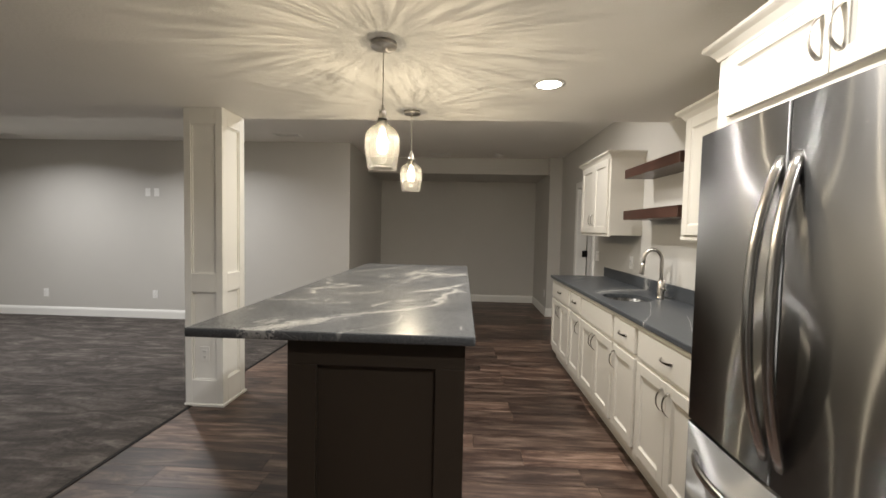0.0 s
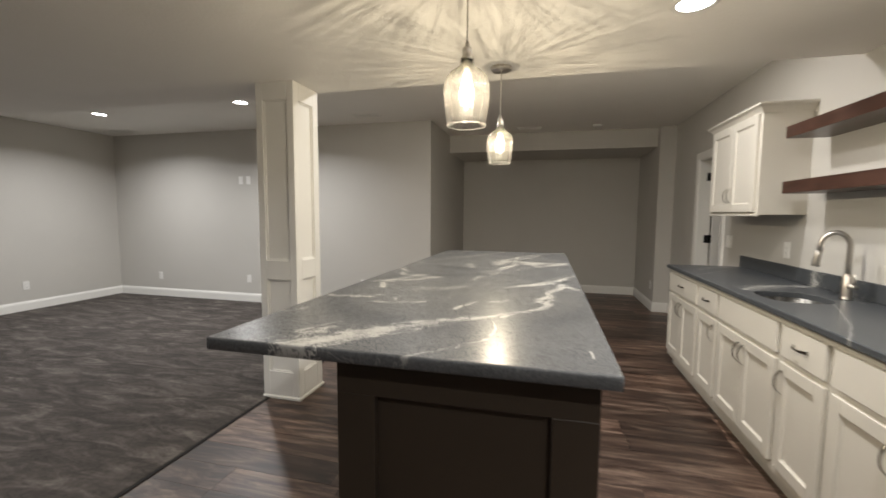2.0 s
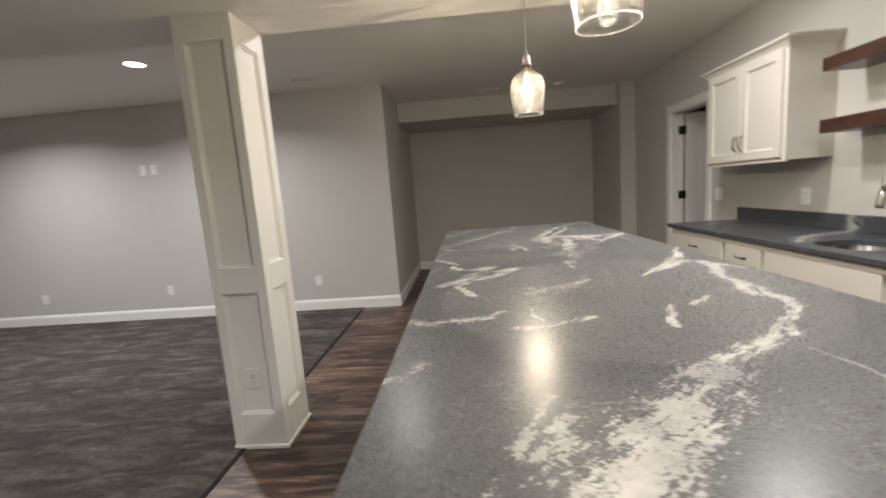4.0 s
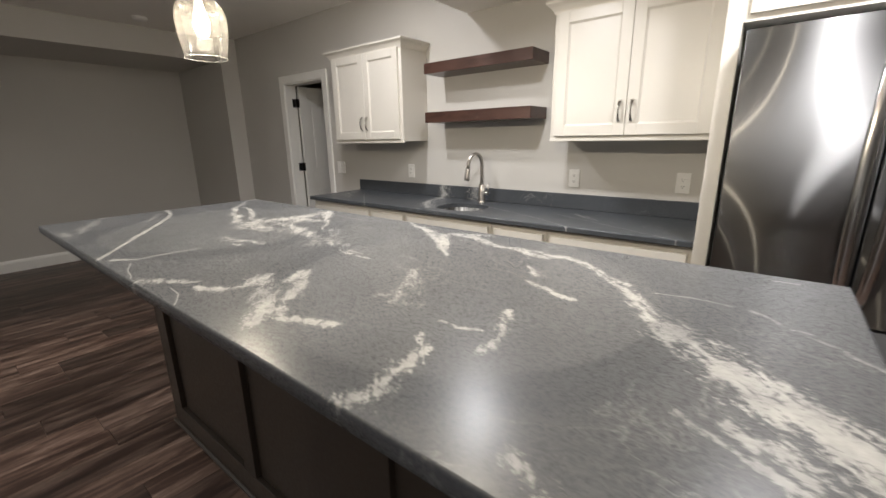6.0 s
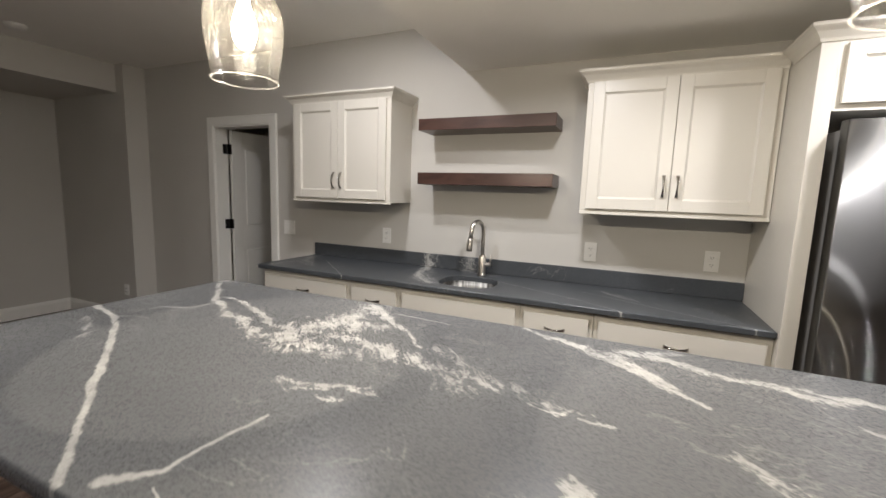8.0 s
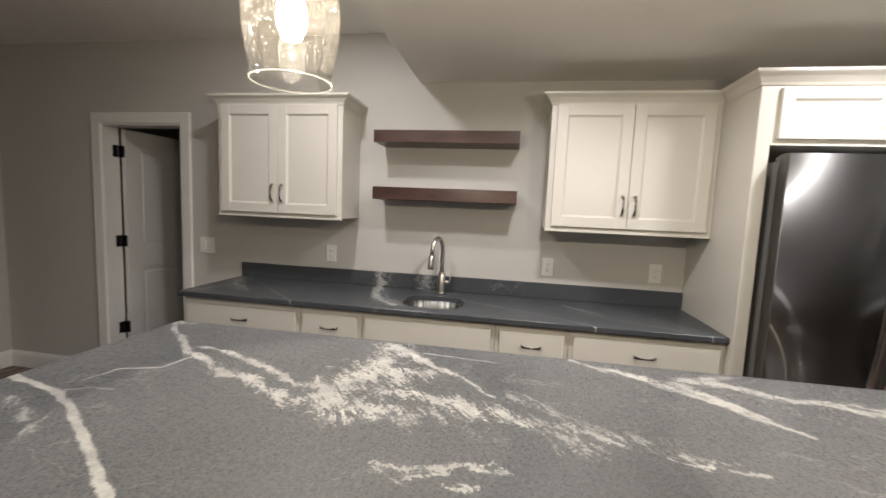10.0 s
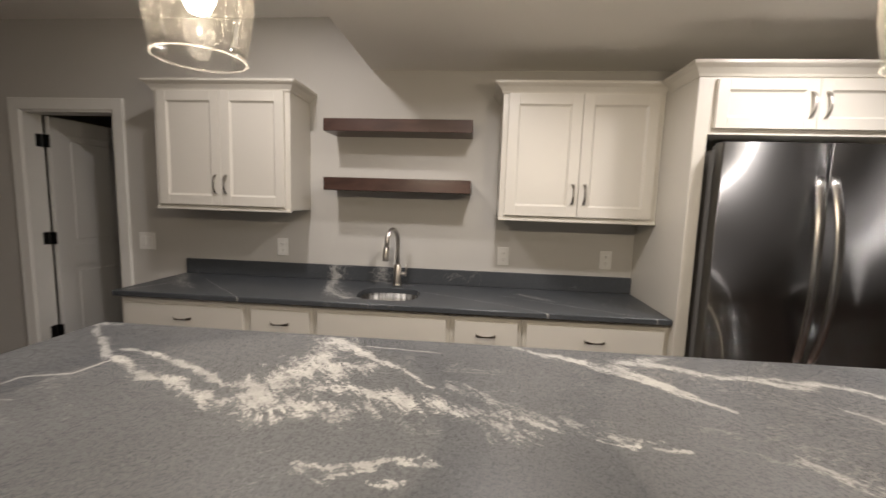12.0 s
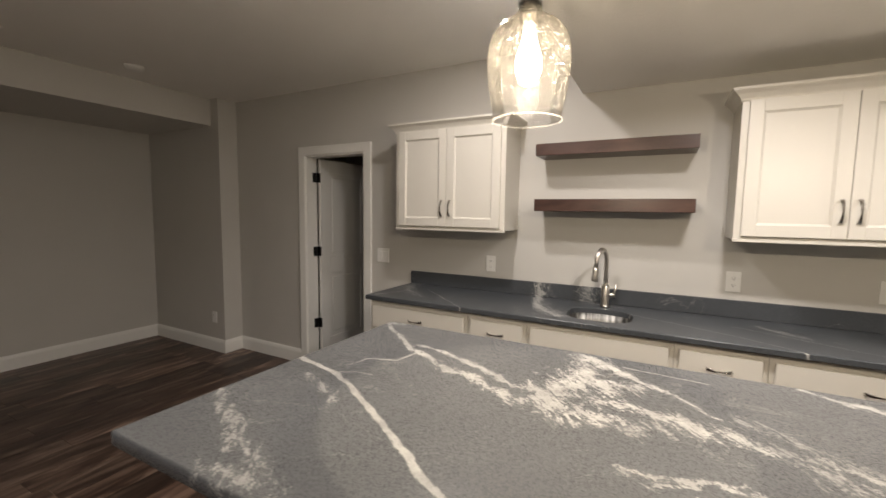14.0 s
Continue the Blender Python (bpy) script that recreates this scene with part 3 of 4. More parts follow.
structure("wall_west", boxes((LEFT_X - T, LEFT_X, BACK_Y, FAR_Y, 0, CEIL)), WALL, "greige painted side wall of the carpeted room")
structure("wall_south", boxes((LEFT_X - T, WALL_E + T, BACK_Y - T, BACK_Y, 0, CEIL)), WALL, "greige painted wall closing the room")
structure("niche_header", boxes((NICHE_W, NICHE_E, 7.22, NICHE_Y, 2.32, CEIL)), WALL, "greige painted dropped header over the niche")
structure("ceiling", boxes((LEFT_X - T, 3.6, BACK_Y - T, NICHE_Y + T, CEIL, CEIL + 0.1)), CEILING, "off-white painted ceiling")
structure("ceiling_soffit", boxes((LEFT_X, WALL_E, BACK_Y, SOFFIT_Y, SOFFIT, CEIL - 0.002)), CEILING, "off-white lowered ceiling over the kitchen")
structure("floor_slab", boxes((LEFT_X - T, 3.6, BACK_Y - T, NICHE_Y + T, -0.12, -0.014)), DARK, "dark subfloor under the boards")
structure("carpet_floor", boxes((LEFT_X, CARPET_X, BACK_Y, FAR_Y, -0.014, 0.008)), CARPET, "dark grey mottled loop carpet")
structure("trim_carpet_edge", boxes((CARPET_X, CARPET_X + 0.022, BACK_Y, FAR_Y, -0.014, 0.006), bevel=0.002), DARK, "dark edge strip between carpet and boards")

# the room behind the open door
structure("wall_closet", boxes((WALL_E + T, 3.6, 4.9, 5.0, 0, CEIL), (WALL_E + T, 3.6, 7.0, 7.1, 0, CEIL), (3.5, 3.6, 5.0, 7.0, 0, CEIL)), WALL, "walls of the unlit room behind the door")

BASE = [(0, 0), (0.015, 0), (0.015, 0.10), (0.011, 0.118), (0.006, 0.128), (0.004, 0.135), (0, 0.135)]


def baseboard(points, label="white painted baseboard"):
    bm = bmesh.new()
    sweep(bm, points, BASE)
    return structure("baseboard", bm, TRIM, label)


baseboard([(LEFT_X, BACK_Y), (LEFT_X, FAR_Y), (NICHE_W, FAR_Y), (NICHE_W, NICHE_Y), (NICHE_E, NICHE_Y), (NICHE_E, PIL_Y), (WALL_E, PIL_Y), (WALL_E, 6.205)])
baseboard([(WALL_E, 5.34), (WALL_E, 4.95)])

# planks
plank_meshes = {}


def plank_floor():
    y, row = BACK_Y, 0
    rng = random.Random(4)
    floor = tagged(new("floor"), "dark walnut-look plank floor", "", "", "structure")
    w = 0.18
    regions = [(CARPET_X + 0.022, WALL_E, BACK_Y, FAR_Y), (NICHE_W, WALL_E, FAR_Y, NICHE_Y)]
    lengths = (1.22, 0.92, 0.61)
    for length in lengths:
        bm = bmesh.new()
        block(bm, 0.0003, length - 0.0003, 0.0003, w - 0.0003, -0.014, 0.0)
        for v in bm.verts:
            if v.co.z > -0.001:
                v.co.x += 0.0007 if v.co.x < length / 2 else -0.0007
                v.co.y += 0.0007 if v.co.y < w / 2 else -0.0007
        me = bpy.data.meshes.new("plank")
        bm.to_mesh(me)
        bm.free()
        me.materials.append(PLANK)
        plank_meshes[length] = me
    while y < NICHE_Y:
        x = CARPET_X + 0.022 - rng.choice((0.0, 0.3, 0.55, 0.8))
        x_min = CARPET_X + 0.022 if y < FAR_Y else NICHE_W
        while x < WALL_E:
            length = rng.choice((1.22, 1.22, 0.92, 0.61))
            if x + length > x_min:
                ob = new("plank", plank_meshes[length])
                start, end = max(x, x_min), min(x + length, WALL_E)
                ob.location = (start, y, 0)
                ob.scale = ((end - start) / length, 1, 1)
                ob.parent = floor
            x += length
        y += w
        row += 1
    return floor


# ---- column ----
def column():
    x0, x1, y0, y1 = -1.737, -1.440, 3.345, 3.658
    top = empty("column", (x0, y0, 0), "white painted square column with recessed panels", "column")
    core = 0.018
    under(part("core", boxes((x0 + core, x1 - core, y0 + core, y1 - core, 0, SOFFIT)), TRIM), top)
    s, e = 0.052, 0.0
    rails = ((0, 0.20), (0.88, 1.02), (2.14, SOFFIT))

    def frame_on(axis, at, out, a0, a1):
        rows = []
        for lo, hi in ((a0, a0 + s), (a1 - s, a1)):
            rows.append((lo, hi, 0, SOFFIT))
        for z0, z1 in rails:
            rows.append((a0 + s, a1 - s, z0, z1))
        bm = bmesh.new()
        for lo, hi, z0, z1 in rows:
            if axis == "y":
                block(bm, lo, hi, min(at, out), max(at, out), z0, z1, bevel=0.0015)
            else:
                block(bm, min(at, out), max(at, out), lo, hi, z0, z1, bevel=0.0015)
        for z0, z1 in ((0.20, 0.88), (1.02, 2.14)):
            b = 0.010
            mid = at + (out - at) * 0.45
            for lo, hi, p, q in ((a0 + s, a0 + s + b, z0, z1), (a1 - s - b, a1 - s, z0, z1), (a0 + s + b, a1 - s - b, z0, z0 + b), (a0 + s + b, a1 - s - b, z1 - b, z1)):
                if axis == "y":
                    block(bm, lo, hi, min(at, mid), max(at, mid), p, q)
                else:
                    block(bm, min(at, mid), max(at, mid), lo, hi, p, q)
        under(part("panel_frame", bm, TRIM), top)
    frame_on("y", y0 + core, y0, x0, x1)
    frame_on("y", y1 - core, y1, x0, x1)
    frame_on("x", x1 - core, x1, y0 + core, y1 - core)
    frame_on("x", x0 + core, x0, y0 + core, y1 - core)
    bm = bmesh.new()
    b = [(0, 0), (0.012, 0), (0.012, 0.014), (0.004, 0.02), (0, 0.02)]
    sweep(bm, [(x0, y0), (x0, y1), (x1, y1), (x1, y0), (x0, y0)][::-1], b)
    under(part("base_shoe", bm, TRIM), top)
    return top


column()


# ---- cabinets ----
def pull(bm, at, length, axis, out=0.028):
    """A bow pull on a front that faces -x: a bent strap, broad where it lands and waisted in the middle."""
    x, y, z = at
    n, rings = 18, []
    for i in range(n + 1):
        k = i / n * 2 - 1
        bow = out * (1 - abs(k) ** 2.6)
        off, half = k * length / 2, 0.0036 + 0.0052 * abs(k) ** 1.6
        thick = 0.0030 if abs(k) < 0.99 else 0.0022
        ring = []
        for across, deep in ((-1, -0.5), (-0.6, -1), (0.6, -1), (1, -0.5), (1, 0.6), (0.6, 1), (-0.6, 1), (-1, 0.6)):
            c, px = across * half, x - 0.003 - bow + deep * thick
            ring.append(bm.verts.new((px, y + (off if axis == "y" else c), z + (off if axis == "z" else c))))
        rings.append(ring)
    for a, b in zip(rings, rings[1:]):
        for k in range(8):
            bm.faces.new((a[k], a[(k + 1) % 8], b[(k + 1) % 8], b[k]))
    bm.faces.new(rings[0])
    bm.faces.new(list(reversed(rings[-1])))
    bmesh.ops.recalc_face_normals(bm, faces=bm.faces)


def shaker(x, y0, y1, z0, z1, stile=0.058, thick=0.019, lip=True):
    """A framed door that faces -x, its back on the plane x."""
    bm = bmesh.new()
    rows = [(y0, y0 + stile, z0, z1), (y1 - stile, y1, z0, z1), (y0 + stile, y1 - stile, z0, z0 + stile), (y0 + stile, y1 - stile, z1 - stile, z1)]
    for a, b, c, d in rows:
        block(bm, x - thick, x, a, b, c, d, bevel=0.0016)
    block(bm, x - 0.008, x, y0 + stile - 0.002, y1 - stile + 0.002, z0 + stile - 0.002, z1 - stile + 0.002)
    # sloped inner bead
    i0, i1, k0, k1 = y0 + stile, y1 - stile, z0 + stile, z1 - stile
    b = 0.009
    outer = [bm.verts.new((x - thick + 0.004, yy, zz)) for yy, zz in ((i0, k0), (i1, k0), (i1, k1), (i0, k1))]
    inner = [bm.verts.new((x - 0.0085, yy, zz)) for yy, zz in ((i0 + b, k0 + b), (i1 - b, k0 + b), (i1 - b, k1 - b), (i0 + b, k1 - b))]
    for j in range(4):
        bm.faces.new((outer[j], inner[j], inner[(j + 1) % 4], outer[(j + 1) % 4]))
    bmesh.ops.recalc_face_normals(bm, faces=bm.faces)
    return bm


def slab_front(x, y0, y1, z0, z1, thick=0.019):
    bm = bmesh.new()
    block(bm, x - thick, x, y0, y1, z0, z1, bevel=0.004, segs=2)
    return bm


def base_cabinet(y0, y1, doors, drawer_pull=True, pull_side=0, label=""):
    """A base unit of the run: body with toe space, face frame, drawer front over one or two doors."""
    x = 1.385
    cab = empty("base_cabinet", ((x + WALL_E) / 2, (y0 + y1) / 2, 0), label, "cabinet", "base cabinets under the counter")
    g = 0.0006
    z = COUNTER_Z - 0.031
    shell = [(x, WALL_E - 0.002, y0 + g, y1 - g, 0.09, 0.68 if not drawer_pull else z), (x + 0.05, WALL_E - 0.002, y0 + g, y1 - g, 0.0, 0.09)]
    if not drawer_pull:
        shell += [(x, x + 0.02, y0 + g, y1 - g, 0.68, z), (x + 0.02, WALL_E - 0.002, y0 + g, y0 + 0.02, 0.68, z), (x + 0.02, WALL_E - 0.002, y1 - 0.02, y1 - g, 0.68, z)]
    under(part("body", boxes(*shell), CABINET), cab)
    a, b = y0 + 0.022, y1 - 0.022
    front = under(part("drawer_front", slab_front(x, a, b, 0.695, 0.848), CABINET), cab)
    if drawer_pull:
        bm = bmesh.new()
        pull(bm, (x - 0.019, (a + b) / 2, 0.775), 0.105, "y", 0.024)
        under(part("handle", bm, DIMMED_NICKEL, None, "nickel bow pull, darkened for its reflections", True), front)
    spans = [(a, b)] if doors == 1 else [(a, (a + b) / 2 - 0.0015), ((a + b) / 2 + 0.0015, b)]
    for i, (p, q) in enumerate(spans):
        door = under(part("door", shaker(x, p, q, 0.145, 0.668), CABINET), cab)
        if doors == 2:
            hy = q - 0.03 if i == 0 else p + 0.03
        else:
            hy = q - 0.03 if pull_side > 0 else p + 0.03
        bm = bmesh.new()
        pull(bm, (x - 0.019, hy, 0.575), 0.115, "z")
        under(part("handle", bm, DIMMED_NICKEL, None, "nickel bow pull, darkened for its reflections", True), door)
    return cab


base_cabinet(4.185, 4.925, 2, label="cream painted base cabinet, drawer over two doors, open end")
base_cabinet(3.815, 4.184, 1, pull_side=-1, label="narrow cream painted base cabinet with one drawer and door")
base_cabinet(3.08, 3.814, 2, False, label="cream painted sink base cabinet with a plain false front")
base_cabinet(2.71, 3.079, 1, pull_side=1, label="narrow cream painted base cabinet with one drawer and door")
base_cabinet(1.986, 2.709, 2, label="cream painted base cabinet, drawer over two doors, beside fridge")

CROWN = [(0, 0), (0.006, 0), (0.010, 0.012), (0.026, 0.034), (0.040, 0.044), (0.046, 0.050), (0.046, 0.062), (0, 0.062)]


def wall_cabinet(y0, y1, z0, z1, x, label, crown_path, stile_l=0.03, stile_r=0.03):
    cab = empty("wall_cabinet", ((x + WALL_E) / 2, (y0 + y1) / 2, z0), label, "cabinet", "wall cabinets over the counter")
    under(part("body", boxes((x, WALL_E - 0.001, y0, y1, z0, z1 + 0.02), bevel=0.001), CABINET), cab)
    a, b, m = y0 + stile_r, y1 - stile_l, (y0 + stile_r + y1 - stile_l) / 2
    for i, (p, q) in enumerate(((a, m - 0.0015), (m + 0.0015, b))):
        door = under(part("door", shaker(x, p, q, z0 + 0.018, z1 - 0.012), CABINET), cab)
        bm = bmesh.new()
        pull(bm, (x - 0.019, q - 0.03 if i == 0 else p + 0.03, z0 + 0.018 + 0.125), 0.115, "z")
        under(part("handle", bm, DIMMED_NICKEL, None, "nickel bow pull, darkened for its reflections", True), door)
    bm = bmesh.new()
    sweep(bm, crown_path, [(o, z + z1 - 0.012) for o, z in CROWN])
    under(part("crown", bm, CABINET, None, "stepped crown moulding"), cab)
    under(part("light_rail", boxes((x - 0.006, x + 0.014, y0 - 0.001, y1 + 0.001, z0 - 0.012, z0 + 0.006), bevel=0.002), CABINET), cab)
    return cab


UP_X, UP_Z, UP_T = 1.66, 1.372, 2.065
wall_cabinet(4.065, 4.905, UP_Z, UP_T, UP_X, "cream painted wall cabinet with two framed doors, near the door", [(WALL_E - 0.001, 4.905), (UP_X, 4.905), (UP_X, 4.065), (WALL_E - 0.001, 4.065)][::1])
wall_cabinet(1.988, 2.845, UP_Z, UP_T, UP_X, "cream painted wall cabinet with two framed doors, beside the fridge", [(WALL_E - 0.001, 2.845), (UP_X, 2.845), (UP_X, 1.988)])

# fridge surround
PANEL_X = 1.33
surround = empty("fridge_surround", (PANEL_X, 1.5, 0), "cream painted tall fridge surround with cupboard over it", "cabinet")
under(part("side_panel", boxes((PANEL_X, WALL_E - 0.001, 1.928, 1.985, 0, UP_T + 0.02), bevel=0.001), CABINET), surround)
under(part("side_panel", boxes((PANEL_X, WALL_E - 0.001, 1.000, 1.035, 0, UP_T + 0.02), bevel=0.001), CABINET), surround)
under(part("body", boxes((PANEL_X, WALL_E - 0.001, 1.035, 1.928, 1.80, UP_T + 0.02)), CABINET), surround)
for i, (p, q) in enumerate(((1.055, 1.480), (1.483, 1.908))):
    d = under(part("door", shaker(PANEL_X, p, q, 1.825, 2.043, 0.05), CABINET), surround)
    bm = bmesh.new()
    pull(bm, (PANEL_X - 0.019, q - 0.03 if i == 0 else p + 0.03, 1.93), 0.115, "z")
    under(part("handle", bm, NICKEL, None, "satin nickel bow pull", True), d)
bm = bmesh.new()
sweep(bm, [(UP_X - 0.05, 1.985), (PANEL_X, 1.985), (PANEL_X, 1.000), (WALL_E - 0.001, 1.000)], [(o, z + UP_T - 0.012) for o, z in CROWN])
under(part("crown", bm, CABINET, None, "stepped crown moulding"), surround)


# ---- fridge ----
def fridge():
    y0, y1, x, top = 1.042, 1.905, 1.218, 1.754
    f = empty("fridge", (1.55, 1.485, 0), "brushed stainless steel french door fridge with a freezer drawer", "fridge")
    under(part("body", boxes((x + 0.085, 1.93, y0 + 0.008, y1 - 0.008, 0.03, top - 0.025), bevel=0.004), SIDE), f)
    under(part("foot_grille", boxes((x + 0.10, x + 0.16, y0 + 0.02, y1 - 0.02, 0.0, 0.03)), BLACK), f)
    mid, split = (y0 + y1) / 2, 0.70

    def front(name, a, b, c, d):
        bm = bmesh.new()
        segs, depth = 10, 0.075
        prof = []
        for k in [0, 0.005, 0.014] + [i / segs for i in range(1, segs)] + [0.986, 0.995, 1]:
            u = (a + (b - a) * k - y0) / (y1 - y0) * 2 - 1
            prof.append((x + 0.014 * u * u, a + (b - a) * k))
        prof[0] = (prof[0][0] + 0.004, prof[0][1])
        prof[-1] = (prof[-1][0] + 0.004, prof[-1][1])
        back = [(x + depth, b), (x + depth, a)]
        ring = prof + back
        lo = [bm.verts.new((px, py, c)) for px, py in ring]
        hi = [bm.verts.new((px, py, d)) for px, py in ring]
        n = len(ring)
        for j in range(n):
            bm.faces.new((lo[j], lo[(j + 1) % n], hi[(j + 1) % n], hi[j]))
        bm.faces.new(list(reversed(lo)))
        bm.faces.new(hi)
        bmesh.ops.recalc_face_normals(bm, faces=bm.faces)
        ob = under(part(name, bm, STEEL), f)
        for p in ob.data.polygons:
            p.use_smooth = abs(p.normal.z) < 0.5 and p.normal.x < -0.8
        return ob
    left = front("door", mid + 0.003, y1, split + 0.008, top)
    right = front("door", y0, mid - 0.003, split + 0.008, top)
    drawer = front("freezer_drawer", y0, y1, 0.06, split - 0.004)
    for door, side in ((left, 1), (right, -1)):
        bm = bmesh.new()
        n, pts = 22, []
        for i in range(n + 1):
            k = i / n * 2 - 1
            pts.append((x + 0.006 - 0.060 * (1 - abs(k) ** 2.4), mid + side * (0.030 + 0.012 * (1 - k * k)), 1.19 + k * 0.42))
        tube(bm, pts, 0.019, 12, 0.62, (0, 1, 0))
        under(part("handle", bm, STEEL_BAR, None, "bowed satin steel bar handle", True), door)
    bm = bmesh.new()
    n, pts = 18, []
    for i in range(n + 1):
        k = i / n * 2 - 1
        pts.append((x + 0.006 - 0.065 * (1 - abs(k) ** 4), mid + k * 0.36, 0.60))
    tube(bm, pts, 0.016, 12, 0.7, (0, 0, 1))
    under(part("handle", bm, STEEL_BAR, None, "bowed satin steel bar handle", True), drawer)
    for side in (y1 - 0.07, y0 + 0.02):
        under(part("hinge_cover", boxes((x + 0.03, x + 0.14, side, side + 0.05, top - 0.024, top - 0.004), bevel=0.004), SIDE), f)
    return f


fridge()

# ---- counter, sink and tap ----
SINK = (1.60, 3.455, 0.155, 0.175)


def rounded(cx, cy, rx, ry, n=40, power=3.0):
    pts = []
    for i in range(n):
        t = 2 * math.pi * i / n
        c, s = math.cos(t), math.sin(t)
        pts.append((cx + rx * math.copysign(abs(c) ** (2 / power), c), cy + ry * math.copysign(abs(s) ** (2 / power), s)))
    return pts


def counter():
    c = empty("worktop", (1.65, 3.45, COUNTER_Z - 0.03), "dark grey soapstone worktop with low upstand and sink cut-out", "worktop")
    x0, x1, y0, y1, z0, z1 = 1.351, WALL_E - 0.001, 1.987, 4.949, COUNTER_Z - 0.03, COUNTER_Z
    bm = bmesh.new()
    hole = rounded(*SINK)
    n = len(hole)

    def rim(px, py, inset):
        # the point on the slab's edge that lies out along the same way as the hole's point
        dx, dy = px - SINK[0], py - SINK[1]
        best = 1e9
        for d, lo, hi in ((dx, x0 + inset - SINK[0], x1 - inset - SINK[0]), (dy, y0 + inset - SINK[1], y1 - inset - SINK[1])):
            if abs(d) > 1e-9:
                best = min(best, (hi if d > 0 else lo) / d)
        return SINK[0] + dx * best, SINK[1] + dy * best
    outer = [rim(px, py, 0.004) for px, py in hole]
    corners = [(x0 + 0.004, y0 + 0.004), (x1 - 0.004, y0 + 0.004), (x1 - 0.004, y1 - 0.004), (x0 + 0.004, y1 - 0.004)]
    for cx, cy in corners:
        j = min(range(n), key=lambda k: (outer[k][0] - cx) ** 2 + (outer[k][1] - cy) ** 2)
        outer[j] = (cx, cy)
    grow = lambda p, e: (min(max(p[0] + (e if p[0] > 1.66 else -e) * (abs(p[0] - x0 - 0.004) < 1e-4 or abs(p[0] - x1 + 0.004) < 1e-4), x0), x1),
                         p[1] + (e if p[1] > 3 else -e) * (abs(p[1] - y0 - 0.004) < 1e-4 or abs(p[1] - y1 + 0.004) < 1e-4))
    layers = [
        [(*p, z0) for p in hole], [(*p, z1 - 0.002) for p in hole],
        [(SINK[0] + (p[0] - SINK[0]) * 1.012, SINK[1] + (p[1] - SINK[1]) * 1.012, z1) for p in hole],
        [(*p, z1) for p in outer], [(*grow(p, 0.004), z1 - 0.004) for p in outer], [(*grow(p, 0.004), z0 + 0.004) for p in outer], [(*p, z0) for p in outer]]
    rings = [[bm.verts.new(p) for p in layer] for layer in layers]
    rings.append(rings[0])
    for a, b in zip(rings, rings[1:]):
        for j in range(n):
            bm.faces.new((a[j], a[(j + 1) % n], b[(j + 1) % n], b[j]))
    bmesh.ops.recalc_face_normals(bm, faces=bm.faces)
    under(part("slab", bm, STONE_DARK), c)
    under(part("upstand", boxes((WALL_E - 0.021, WALL_E - 0.001, y0, 4.945, z1 + 0.0005, z1 + 0.10), bevel=0.002), STONE_DARK), c)
    return c


counter()


def sink():
    s = empty("sink", (SINK[0], SINK[1], 0.72), "undermounted round-cornered stainless steel bar sink", "sink")
    bm = bmesh.new()
    n = 40
    rings = []
    for k, z in ((1.06, 0.8835), (1.0, 0.8835), (0.985, 0.80), (0.96, 0.755), (0.86, 0.735), (0.2, 0.728)):
        rings.append([bm.verts.new((SINK[0] + (px - SINK[0]) * k, SINK[1] + (py - SINK[1]) * k, z)) for px, py in rounded(*SINK)])
    for a, b in zip(rings, rings[1:]):
        for j in range(n):
            bm.faces.new((a[j], a[(j + 1) % n], b[(j + 1) % n], b[j]))
    bm.faces.new(rings[-1])
    bmesh.ops.recalc_face_normals(bm, faces=bm.faces)
    bowl = under(part("bowl", bm, SINK_STEEL, None, "", True), s)
    mod = bowl.modifiers.new("thickness", "SOLIDIFY")
    mod.thickness, mod.offset = 0.0015, 0
    bm = bmesh.new()
    lathe(bm, [(0.0, 0.727), (0.03, 0.727), (0.045, 0.731), (0.042, 0.734), (0.03, 0.731), (0.0, 0.730)], 24, SINK[:2])
    under(part("drain", bm, STEEL_BAR, None, "", True), s)


sink()


